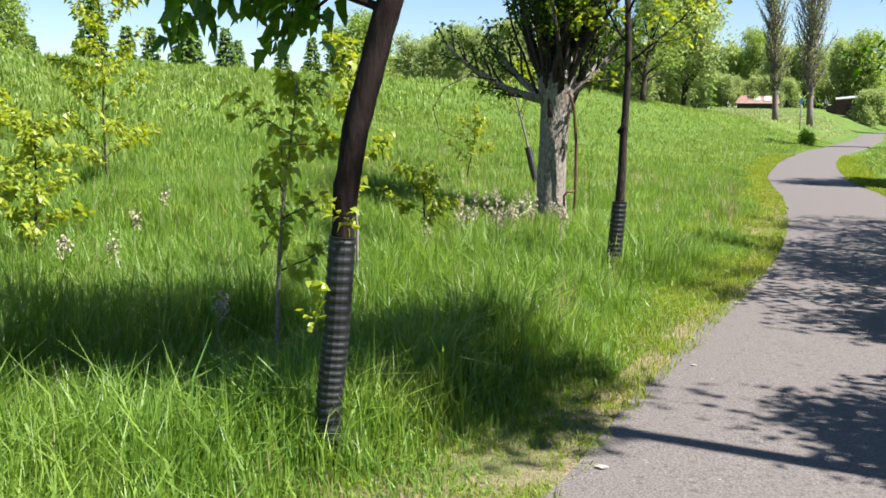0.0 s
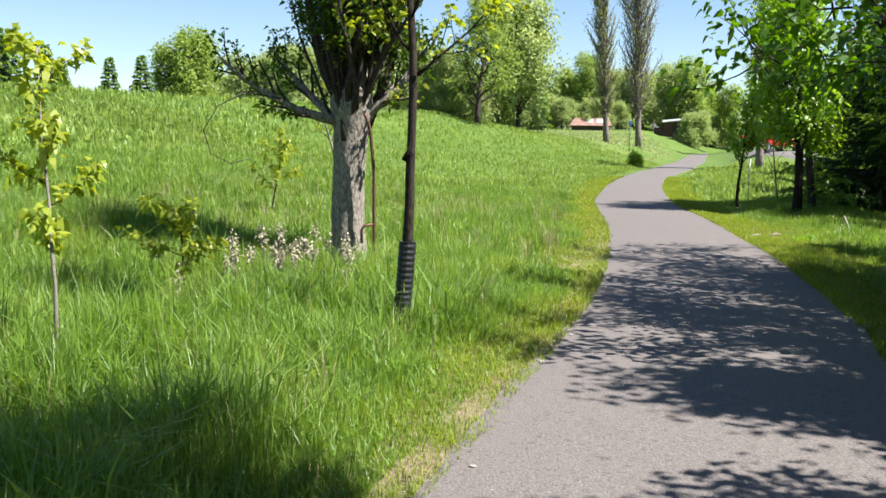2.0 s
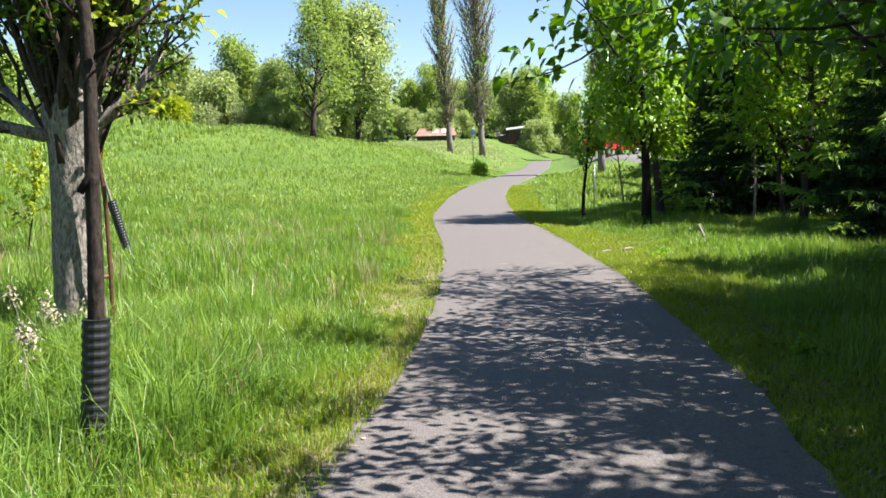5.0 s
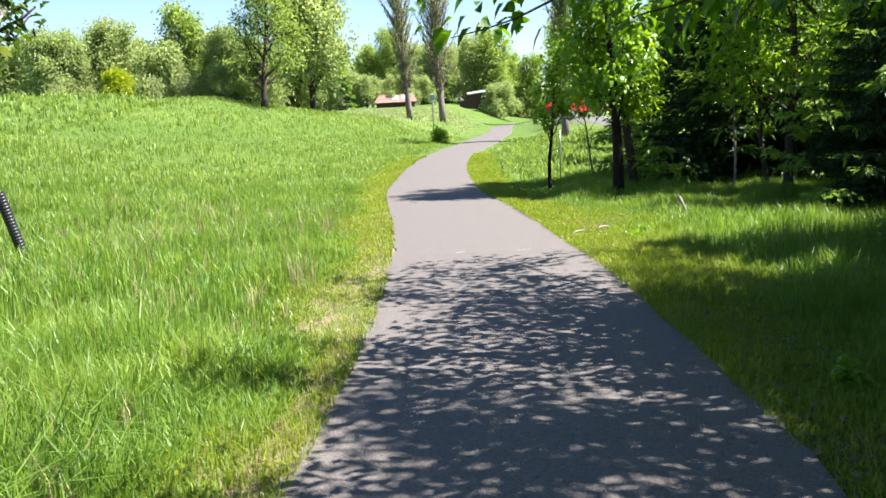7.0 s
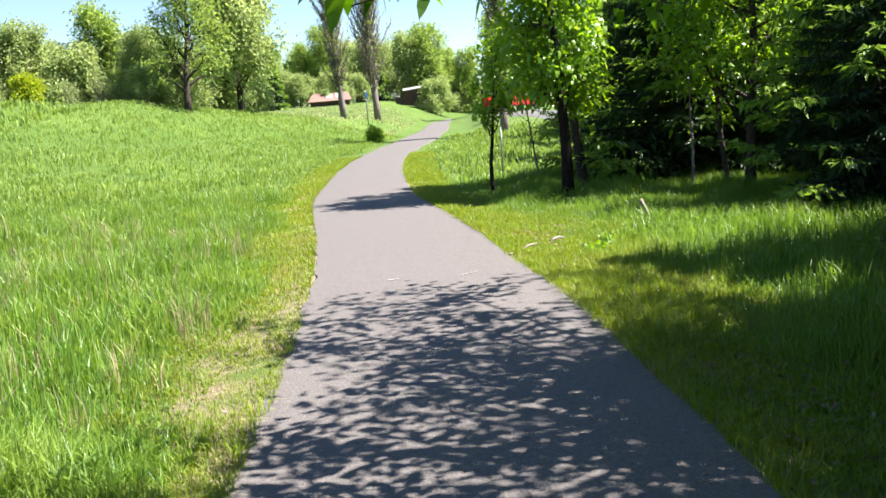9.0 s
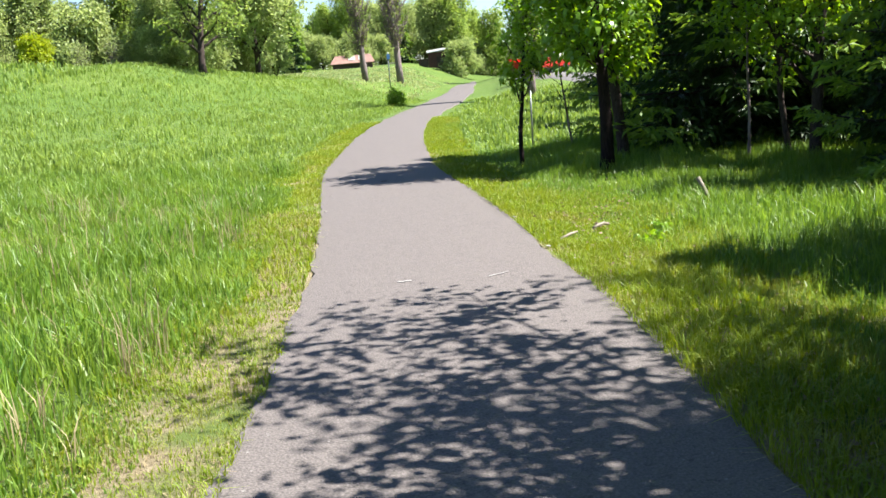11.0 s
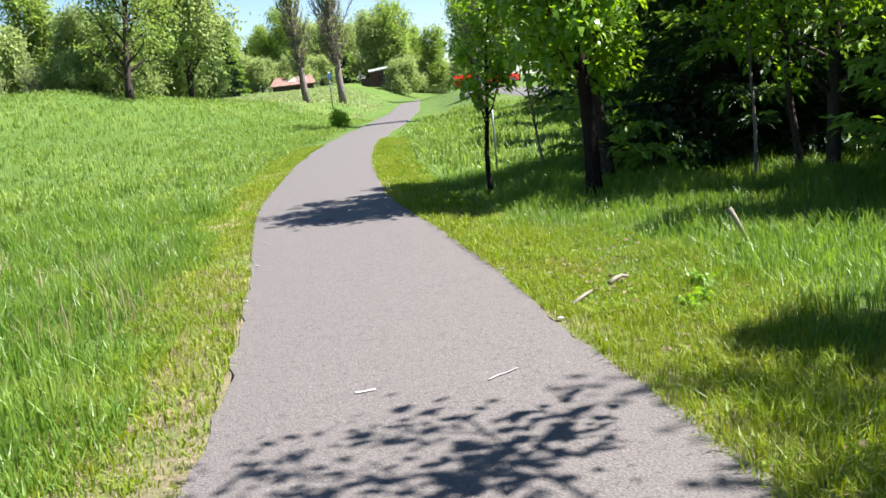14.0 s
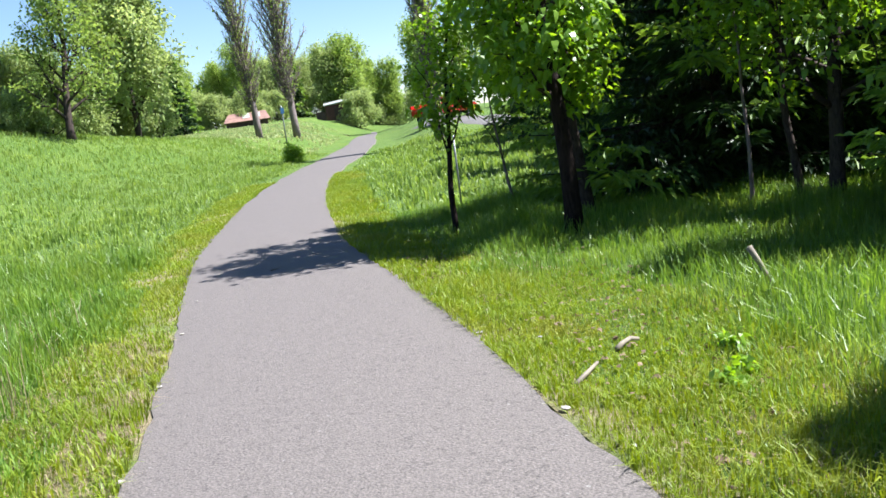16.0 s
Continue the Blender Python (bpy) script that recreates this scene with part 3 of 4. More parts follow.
def spruce(name, label, seed, height, spread, low=0.3, whorls=26, per_whorl=6, twigs=22, needle=0.17, group="spruces"):
    """A spruce: drooping whorls of branches, each feathered with needle sprays."""
    r = np.random.default_rng(seed)
    ob = thing(name, (0, 0, 0), label, "tree", group)
    trunk = line_from(r, (0, 0, -0.2), (0, 0, 1), height + 0.2, 10, 0.015, 0.02)
    branches, base, ahead, size = [], [], [], []
    for w in range(whorls):
        f = (w + 0.3) / whorls
        z = low + (height - low) * f ** 1.05
        for k in range(per_whorl):
            turn = 6.283 * (k + r.uniform(0, 1)) / per_whorl + w
            length = spread * (1 - f) ** 0.85 * r.uniform(0.75, 1.12) + 0.12
            p = line_from(r, (0, 0, z), (math.cos(turn), math.sin(turn), 0.12 - 0.25 * (1 - f)), length, 5, 0.05, 0.03)
            branches.append((p, np.linspace(0.012 + 0.012 * length, 0.004, 6)))
            n = max(3, int(twigs * length / spread) + 2)
            for j in range(n):
                spot, along = at_fraction(p, 0.12 + 0.88 * (j + r.uniform(0, 0.8)) / n)
                flat = unit(np.cross(along, (0, 0, 1)))
                for sign in (-1, 1):
                    way = unit(along * r.uniform(0.4, 0.9) + sign * flat * r.uniform(0.6, 1.0) + np.array((0, 0, r.uniform(-0.55, 0.0))))
                    reach = length * 0.28 * (1.15 - 0.75 * j / n) * r.uniform(0.7, 1.2)
                    steps = max(2, int(reach / (needle * 0.55)))
                    for q in range(steps):
                        base.append(spot + way * reach * q / steps + r.normal(0, 0.012, 3))
                        ahead.append(way + r.normal(0, 0.35, 3))
                        size.append(needle * r.uniform(0.8, 1.35))
    base, ahead, size = np.array(base), np.array(ahead), np.array(size)
    link_mesh("trunk", mesh_of("trunk", *tube(trunk, np.linspace(0.022 * height, 0.01, 11), 9, 0.05, r)), BARK_TWIG, ob)
    link_mesh("branchwork", mesh_of("branchwork", *wood(branches, 4)), BARK_TWIG, ob)
    # Outer needles take the lighter colour that stands for sunlit tips.
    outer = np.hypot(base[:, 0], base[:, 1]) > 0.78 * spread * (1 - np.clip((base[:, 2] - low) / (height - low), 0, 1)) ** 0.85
    for label_, pick, mat in (("", ~outer, NEEDLE), ("outer needles in a sunlit lighter green", outer, NEEDLE_TIP)):
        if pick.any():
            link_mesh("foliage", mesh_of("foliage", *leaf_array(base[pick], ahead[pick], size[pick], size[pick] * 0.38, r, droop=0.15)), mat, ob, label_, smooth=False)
    return ob


def sleeve(parent, line, low, high, radius, rings):
    """A ribbed drain-pipe guard round a trunk."""
    f = np.linspace(low, high, rings * 4 + 1)
    points = np.array([at_fraction(line, v)[0] for v in f])
    ribs = radius * (1 + 0.06 * (np.arange(len(f)) % 4 < 2))
    ribs = np.array(ribs, float)
    link_mesh("trunk_guard", mesh_of("trunk_guard", *tube(points, ribs, 14)), PIPE, parent, "black ribbed plastic trunk guard", smooth=False)


# ---- the dark leaning tree with a guard, close to the path ----
def leaning_tree():
    r = np.random.default_rng(41)
    x, y = -0.50, 4.08
    ob = thing("leaning_tree", (x, y, land_at(x, y)), "dark-barked leaning tree with a black ribbed trunk guard", "tree")
    trunk = np.array([(-0.02, 0.0, -0.1), (0.0, 0.0, 0.3), (0.03, 0.01, 0.6), (0.055, 0.02, 1.0), (0.075, 0.02, 1.25), (0.12, 0.02, 1.5), (0.19, 0.03, 1.8), (0.265, 0.03, 2.05), (0.33, 0.05, 2.4), (0.36, 0.08, 2.9), (0.42, 0.1, 3.6), (0.45, 0.1, 4.3)])
    radii = np.array([0.05, 0.048, 0.048, 0.05, 0.056, 0.058, 0.056, 0.058, 0.05, 0.042, 0.03, 0.015])
    fine = np.linspace(0, 1, 45)
    dense = np.array([at_fraction(trunk, v)[0] for v in fine])
    link_mesh("trunk", mesh_of("trunk", *tube(dense, np.interp(fine, np.linspace(0, 1, 12), radii), 14, 0.09, r)), BARK_DARK, ob)
    sleeve(ob, trunk, 0.05, 0.285, 0.058, 24)
    limbs = [(line_from(r, at_fraction(trunk, f)[0], way, length, 8, 0.07, rise), np.linspace(0.02, 0.005, 9)) for f, way, length, rise in (
        (0.62, (-0.9, 0.5, 0.45), 1.7, -0.07), (0.64, (-0.5, 0.8, 0.5), 1.6, -0.06), (0.70, (-0.8, -0.1, 0.55), 1.5, 0.0), (0.74, (0.7, 0.5, 0.6), 1.4, 0.0),
        (0.8, (-0.4, 0.6, 0.9), 1.5, 0.02), (0.85, (0.5, -0.5, 0.8), 1.3, 0.0), (0.9, (0.1, 0.8, 0.8), 1.2, 0.0), (0.72, (-1.0, 0.25, 0.30), 1.6, -0.04))]
    small = []
    for p, q in limbs:
        small += limbs_of(r, p, q[0], 8, 0.15, 1.0, 0.6, 50, 0.12, 0.0, 4, 0.5, 0.4)
    link_mesh("branchwork", mesh_of("branchwork", *wood(limbs + small, 6)), BARK_DARK, ob)
    link_mesh("crown", mesh_of("crown", *leaves_along(r, small, 34, 0.10, 0.066, 0.05, True, 0.1, 0.45)), LEAF_MAPLE, ob, smooth=False)
    shoots = [(line_from(r, at_fraction(trunk, f)[0] + np.array((side * 0.07, -0.07, 0)), (side, -0.6, 0.8), 0.12, 3, 0.1, 0.1), np.linspace(0.004, 0.002, 4)) for f, side in ((0.31, -0.2), (0.22, -0.6), (0.19, -0.7), (0.30, 0.3))]
    link_mesh("shoot_tuft", mesh_of("shoot_tuft", *leaves_along(r, shoots, 12, 0.055, 0.034, 0.02, True, 0.0, 0.2)), LEAF_YOUNG, ob, "yellow-green shoots on the bark", smooth=False)


# ---- the thick old trunk with a brush of upright stems ----
def old_tree():
    r = np.random.default_rng(43)
    x, y = 1.38, 12.0
    ob = thing("old_tree", (x, y, land_at(x, y)), "thick grey-barked old tree with many upright stems", "tree")
    trunk = np.array([(0, 0, -0.15), (0.0, 0, 0.1), (-0.01, 0, 0.6), (0.0, 0, 1.2), (0.02, 0, 1.6), (0.03, 0, 1.9), (0.05, 0.02, 2.3)])
    fine = np.linspace(0, 1, 26)
    dense = np.array([at_fraction(trunk, v)[0] for v in fine])
    radii = np.interp(fine, np.linspace(0, 1, 7), (0.27, 0.215, 0.185, 0.175, 0.19, 0.24, 0.16))
    link_mesh("trunk", mesh_of("trunk", *tube(dense, radii, 22, 0.04, r)), BARK_GREY, ob)
    stems = []
    for i in range(52):
        turn, far = r.uniform(0, 6.28), r.uniform(0.04, 0.21)
        start = (0.03 + far * math.cos(turn), far * math.sin(turn), r.uniform(1.5, 2.0))
        out = r.uniform(0.05, 0.55)
        p = line_from(r, start, (out * math.cos(turn), out * math.sin(turn), 1), r.uniform(2.2, 4.1), 14, 0.085, 0.10)
        stems.append((p, np.linspace(r.uniform(0.018, 0.040), 0.007, 15)))
    for way, length, rise in (((-1, -0.25, 0.22), 1.5, 0.07), ((0.9, -0.2, 0.5), 1.2, 0.10), ((0.75, 0.4, 0.35), 1.3, 0.1), ((-0.8, 0.6, 0.5), 1.3, 0.08)):
        p = line_from(r, (0.1 * way[0], 0.1 * way[1], 1.72), way, length, 9, 0.07, rise)
        stems.append((p, np.linspace(0.06, 0.016, 10)))
    twigs = []
    for i, (p, q) in enumerate(stems):
        twigs += limbs_of(r, p, q[0], 10, 0.18, 1.0, 0.62, 34, 0.13, 0.16, 5, 0.42, 0.4)
    twigs = [t for t in twigs if t[0][-1][2] > 1.75]
    hang = [(np.array([(-0.75, -0.25, 1.95), (-1.1, -0.4, 2.0), (-1.38, -0.5, 1.85), (-1.52, -0.55, 1.6), (-1.45, -0.55, 1.36), (-1.25, -0.5, 1.26), (-1.05, -0.45, 1.32)]), np.linspace(0.008, 0.004, 7))]
    for p, q in stems:
        link_mesh("stem", mesh_of("stem", *tube(p, q, 7, 0.10, r)), BARK_TWIG if q[0] < 0.05 else BARK_GREY, ob)
    link_mesh("twigwork", mesh_of("twigwork", *wood(twigs + hang, 4)), BARK_TWIG, ob)
    link_mesh("crown", mesh_of("crown", *leaves_along(r, twigs, 28, 0.072, 0.046, 0.045, False, 0.3, 0.3)), LEAF_MID, ob, smooth=False)
    bright = [t for i, t in enumerate(twigs) if t[0][0][1] < -0.05 and i % 9 == 0]
    link_mesh("young_leaves", mesh_of("young_leaves", *leaves_along(r, bright, 22, 0.10, 0.055, 0.06, True, 0.2, 0.3)), LEAF_YOUNG, ob, "bright yellow-green young leaves", smooth=False)


def bent_pipe():
    x, y = 1.56, 11.7
    ob = thing("bent_pipe", (x, y, land_at(x, y)), "rusty bent pipe leaning against the old trunk", "pipe")
    rod = np.array([(0.07, 0, -0.1), (0.075, 0, 0.6), (0.07, 0, 1.2), (0.03, 0.0, 1.65), (-0.03, 0.0, 1.82)])
    f = np.linspace(0, 1, 20)
    link_mesh("rod", mesh_of("rod", *tube([at_fraction(rod, v)[0] for v in f], np.full(20, 0.018), 8)), RUST, ob)
    link_mesh("hook", mesh_of("hook", *tube([(-0.06, -0.02, 0.42), (-0.065, -0.02, 0.56), (-0.03, -0.02, 0.61), (0.06, -0.01, 0.62)], np.full(4, 0.016), 8)), RUST, ob)


def guarded_tree():
    """The slim tree with a short black guard."""
    r = np.random.default_rng(44)
    x, y = 1.57, 8.68
    ob = thing("slim_tree", (x, y, land_at(x, y)), "slim dark young tree with a black ribbed trunk guard", "tree")
    trunk = line_from(r, (0, 0, -0.1), (0.0, 0.0, 1), 4.6, 16, 0.034, 0.03)
    link_mesh("trunk", mesh_of("trunk", *tube(trunk, np.linspace(0.047, 0.014, 17), 10, 0.10, r)), BARK_SLIM, ob)
    sleeve(ob, trunk, 0.03, 0.195, 0.066, 17)
    stub = [(np.array([(0.02, 0, 1.42), (0.06, 0, 1.50), (0.085, 0, 1.60)]), np.array([0.02, 0.015, 0.010]))]
    limbs = limbs_of(r, trunk, 0.05, 14, 0.46, 1.0, 1.0, 52, 0.1, 0.08, 5, 0.4, 0.3)
    small = []
    for p, q in limbs:
        small += limbs_of(r, p, q[0], 5, 0.2, 1.0, 0.5, 45, 0.12, 0.04, 4, 0.5, 0.4)
    link_mesh("branchwork", mesh_of("branchwork", *wood(stub + limbs + small, 5)), BARK_DARK, ob)
    link_mesh("crown", mesh_of("crown", *leaves_along(r, small, 22, 0.085, 0.05, 0.06, True, 0.2, 0.35)), LEAF_YOUNG, ob, smooth=False)


def leaning_sapling():
    """A sapling that leans on the bank, guard round its foot."""
    r = np.random.default_rng(45)
    x, y = 1.80, 17.6
    ob = thing("sapling", (x, y, land_at(x, y)), "grey leaning sapling with a black trunk guard", "tree")
    trunk = line_from(r, (0, 0, -0.05), (-0.27, 0, 1), 2.3, 8, 0.02, 0.0)
    link_mesh("trunk", mesh_of("trunk", *tube(trunk, np.linspace(0.03, 0.012, 9), 8, 0.05, r)), BARK_BIRCH, ob)
    sleeve(ob, trunk, 0.08, 0.42, 0.06, 20)
    limbs = limbs_of(r, trunk, 0.03, 8, 0.6, 1.0, 0.6, 45, 0.1, 0.05, 4)
    link_mesh("branchwork", mesh_of("branchwork", *wood(limbs, 4)), BARK_TWIG, ob)
    link_mesh("crown", mesh_of("crown", *leaves_along(r, limbs, 10, 0.06, 0.04, 0.04, True)), LEAF_YOUNG, ob, smooth=False)


def sapling(seed, x, y, height, label, limbs=9, reach=0.55, first=0.3, leaves=9, leaf=0.082, lean=(0, 0), pale=True):
    r = np.random.default_rng(seed)
    ob = thing("sapling", (x, y, land_at(x, y)), label, "sapling", "saplings in the meadow")
    trunk = line_from(r, (0, 0, -0.05), (lean[0], lean[1], 1), height, 9, 0.05, 0.05)
    link_mesh("stem", mesh_of("stem", *tube(trunk, np.linspace(0.016, 0.005, 10), 7, 0.06, r)), BARK_BIRCH if pale else BARK_TWIG, ob)
    arms = limbs_of(r, trunk, 0.016, limbs, first, 1.0, reach, 62, 0.12, 0.02, 5, 0.5, 0.4)
    link_mesh("twigwork", mesh_of("twigwork", *wood(arms, 4)), BARK_TWIG, ob)
    link_mesh("leaves", mesh_of("leaves", *leaves_along(r, arms + [(trunk[6:], None)], 4 * leaves, leaf, leaf * 0.62, 0.035, True, 0.15, 0.5)), LEAF_YOUNG, ob, smooth=False)


leaning_tree()
old_tree()
bent_pipe()
guarded_tree()
leaning_sapling()
SAPLING = "slender pale-stemmed sapling with yellow-green leaves"
sapling(57, -1.0, 5.5, 1.85, SAPLING, 10, 0.55, 0.35, 9)
sapling(51, -0.68, 7.4, 2.2, SAPLING, 9, 0.62, 0.4, 13)
sapling(52, -4.1, 11.5, 2.7, "bushy sapling with yellow-green leaves in tall grass", 20, 1.0, 0.15, 20, pale=False)
sapling(53, -3.3, 7.6, 1.35, "low leafy sapling in the tall grass", 12, 0.5, 0.2, 12, pale=False)
sapling(54, -0.2, 9.9, 0.95, "low spreading sapling with yellow-green leaves", 8, 0.75, 0.4, 13, pale=False)
sapling(55, 0.42, 18.0, 1.5, "small spreading sapling on the grassy bank", 9, 0.7, 0.35, 12, pale=False)
sapling(56, -3.9, 7.9, 1.5, "low leafy sapling in the tall grass", 10, 0.5, 0.25, 12, pale=False)

# ---- right of the path ----
maple = put(broadleaf("maple", "broad-leaved tree overhanging the path", "tree", 61, 7.4, 0.13, 2.0, 3.6, 0.12, LEAF_MAPLE, BARK_GREY, 64, 21, 10, 0, True, 0.0, 66, leaf_spread=0.16, droop=0.4,
             reach=[(z, (-math.cos(a), math.sin(a), up), far, 0.0) for z, a, up, far in (
                 (2.2, 0.1, 0.05, 4.7), (2.5, 0.45, 0.03, 4.6), (2.9, -0.15, 0.0, 4.5), (2.3, 0.8, 0.06, 4.3), (3.4, 0.25, -0.04, 4.8), (2.6, 0.25, 0.04, 4.9), (3.0, -0.45, 0.02, 4.2), (3.4, -0.3, 0.0, 4.6), (4.4, 1.45, 0.06, 5.4), (4.7, 1.52, 0.06, 5.8), (4.2, 1.38, 0.07, 5.6),
                 (3.6, 0.9, -0.02, 4.4), (2.7, 1.15, 0.08, 4.0), (4.0, 1.3, 0.05, 5.0))], floor=2.05), 9.0, 8.4)
# This maple stands out of view, added to throw shade on the near path.
put(broadleaf("maple", "unseen broad-leaved tree added to shade the path", "tree", 62, 6.2, 0.12, 2.6, 2.2, 0.12, LEAF_MAPLE, BARK_GREY, 95, 24, 9, 0, True, 0.03, 58, leaf_spread=0.16), 4.85, 3.3, 70, 0.86)
# Out of view; its high crown is added to shade grass left of the path.
put(broadleaf("shade_tree", "unseen tall tree, its high crown added to shade the grass", "tree", 69, 11.4, 0.10, 7.4, 1.6, 0.12, LEAF_MAPLE, BARK_GREY, 46, 18, 9, 0, True, 0.03, 60, leaf_spread=0.16), 4.05, 3.05, 0)
# Maple copies and shade_maple stand out of view, added to deepen the right-hand shade.
again(maple, 13.0, 9.2, 130, 1.05)
again(maple, 11.9, 8.2, 160, 1.0)
shade_maple = put(broadleaf("maple", "unseen broad-leaved tree added to shade the path", "tree", 68, 6.8, 0.12, 2.5, 2.4, 0.12, LEAF_MAPLE, BARK_GREY, 95, 22, 9, 0, True, 0.02, 60, leaf_spread=0.16), 7.2, 4.2, 10)
again(maple, 9.8, -3.5, 250, 1.0)
again(shade_maple, 10.5, 7.3, 140, 0.85)
again(shade_maple, 9.3, 8.8, 200, 0.64)
again(shade_maple, 10.7, 10.5, 300, 0.76)
again(shade_maple, 11.3, 8.0, 60, 1.0)
put(broadleaf("young_tree", "slim young tree with drooping green leaves", "tree", 63, 3.6, 0.045, 1.3, 0.9, 0.11, LEAF_BIRCH, BARK_DARK, 18, 15, 6, 0, True, 0.12, 40, (0.03, 0), leaf_spread=0.07, droop=0.5), 11.75, 23.45)
birch = put(broadleaf("birch", "glossy-leaved tree with a dark trunk", "tree", 64, 5.0, 0.10, 1.5, 0.92, 0.115, LEAF_BIRCH, BARK_DARK, 34, 21, 8, 0, True, 0.02, 64, (0.05, 0), leaf_spread=0.13, droop=0.4), 12.14, 21.32, 0, 1.14)
put(broadleaf("birch", "glossy-leaved tree with a grey trunk", "tree", 65, 5.0, 0.09, 1.5, 1.15, 0.115, LEAF_BIRCH, BARK_TWIG, 34, 16, 8, 0, True, 0.02, 62, leaf_spread=0.13, droop=0.4), 13.05, 22.2, 0, 1.16)
put(broadleaf("grey_tree", "grey-trunked tree among dark spruces", "tree", 66, 5.8, 0.10, 1.3, 2.0, 0.12, LEAF_BIRCH, BARK_TWIG, 44, 20, 8, 0, True, 0.02, 62, leaf_spread=0.13), 15.03, 19.95)
put(broadleaf("grey_tree", "thin grey trunk among dark spruces", "tree", 67, 5.2, 0.055, 1.8, 1.5, 0.11, LEAF_BIRCH, BARK_TWIG, 30, 13, 7, 0, True, 0.08, 45, (-0.06, 0), leaf_spread=0.12), 14.9, 20.35)
SPRUCE = "dense dark green spruce with drooping branches"
spruce_a = put(spruce("spruce", SPRUCE, 71, 8.0, 2.9, 0.15, twigs=28), 16.2, 23.0, 0, 1.05)
spruce_b = put(spruce("spruce", SPRUCE, 72, 7.4, 2.7, 0.12, twigs=28), 17.7, 17.7, 0, 1.0)
# Several near copies stand out of view, added to shade the right-hand grass.
for x, y, turn, size, kind in ((19.6, 26.5, 100, 0.95, 0), (14.75, 16.9, 200, 0.8, 1), (10.55, 10.5, 120, 0.56, 1), (17.2, 13.8, 250, 0.9, 0), (19.6, 21.3, 90, 1.0, 0), (20.8, 22.5, 40, 1.05, 1), (21.4, 31.0, 300, 1.0, 1), (24.5, 36.5, 20, 0.95, 0),
                               (16.8, 11.0, 20, 0.95, 0), (11.9, 9.0, 30, 1.1, 0), (11.4, 5.2, 80, 1.1, 1), (13.8, 12.4, 220, 1.0, 0), (12.0, 1.0, 10, 1.1, 0), (22.0, 17.0, 140, 1.1, 1), (27.5, 42.0, 70, 1.05, 0), (30.0, 47.0, 160, 1.0, 1), (23.5, 27.0, 210, 1.1, 0), (26.5, 31.5, 20, 1.0, 1)):
    again(spruce_b if kind else spruce_a, x, y, turn, size)

# ---- the bank and the wood behind it ----
mid = put(broadleaf("alder", "airy green tree on the bank's crest", "tree", 81, 8.6, 0.17, 1.1, 2.9, 0.17, LEAF_WOOD, BARK_TWIG, 30, 27, 10, 0, False, 0.09, 56, leaf_spread=0.2, shape=lambda f: 1.15 - 0.85 * f), 11.3, 54.4)
WOOD = "leafy green tree at the edge of the wood"
far_a = put(broadleaf("wood_tree", WOOD, "tree", 82, 9.0, 0.17, 1.0, 3.4, 0.30, LEAF_PALE, BARK_TWIG, 40, 21, 10, 0, False, 0.08, 56, leaf_spread=0.35, group="wood behind the meadow"), 15.5, 62)
far_b = put(broadleaf("wood_tree", WOOD, "tree", 83, 11.0, 0.2, 0.8, 3.8, 0.36, LEAF_WOOD, BARK_TWIG, 40, 21, 10, 0, False, 0.1, 52, leaf_spread=0.4, group="wood behind the meadow"), 19, 78)
shrub = put(broadleaf("shrub", "rounded green shrub at the meadow's edge", "shrub", 84, 3.4, 0.07, 0.1, 2.2, 0.22, LEAF_PALE, BARK_TWIG, 40, 18, 8, 0, False, 0.04, 62, leaf_spread=0.22), 6.5, 58)
put(broadleaf("bright_bush", "bright yellow-green bush on the bank", "shrub", 85, 1.9, 0.05, 0.1, 1.3, 0.2, LEAF_BRIGHT, BARK_TWIG, 34, 16, 7, 0, False, 0.05, 60, leaf_spread=0.15), 4.3, 53.6, 0, 0.7)
put(broadleaf("small_bush", "low green bush beside the path", "shrub", 86, 0.75, 0.025, 0.05, 0.6, 0.10, LEAF_BIRCH, BARK_TWIG, 30, 12, 6, 0, False, 0.05, 62, leaf_spread=0.1), 20.9, 54.8)
FIR = "dark pointed spruce in the far wood"
far_fir = put(spruce("far_spruce", FIR, 87, 9.0, 2.3, 0.4, 18, 6, 9, 0.5, "wood behind the meadow"), 34, 128)
bare = put(broadleaf("brushwood", "grey-brown leafless brushwood on the bank", "shrub", 88, 2.2, 0.04, 0.1, 1.6, 0.16, LEAF_PALE, BARK_POPLAR, 3, 22, 10, 0, False, 0.1, 45, leaf_spread=0.2), -10, 70)


def grove(seed, count, headings, ranges, kinds, sizes):
    """Trees of the wood, spread over an arc seen from the path."""
    r = np.random.default_rng(seed)
    for i in range(count):
        turn = radians(headings[0] + (headings[1] - headings[0]) * (i + r.uniform(0, 1)) / count)
        far = r.uniform(*ranges)
        x, y = 2 + far * math.sin(turn), 4 + far * math.cos(turn)
        again(kinds[int(r.integers(len(kinds)))], x, y, r.uniform(0, 360), r.uniform(*sizes))


grove(91, 13, (-3, 9.5), (54, 62), (far_a, far_a, far_b, far_a), (0.46, 0.60))
grove(92, 16, (-9, 11), (66, 82), (far_a, far_b, far_a), (0.58, 0.76))
grove(93, 9, (-2, 10), (51, 54), (shrub, bare, shrub, bare), (0.45, 0.7))
grove(94, 9, (9.5, 14), (64, 95), (far_a, far_b, shrub), (0.42, 0.6))
grove(95, 20, (12.5, 25), (150, 190), (far_b, far_b, far_a, far_fir), (0.85, 1.2))
grove(96, 7, (22.5, 26.5), (152, 175), (far_b, far_a), (0.75, 1.0))
grove(97, 14, (-29, -9), (105, 150), (far_fir, far_fir, far_b, far_fir), (0.9, 1.35))
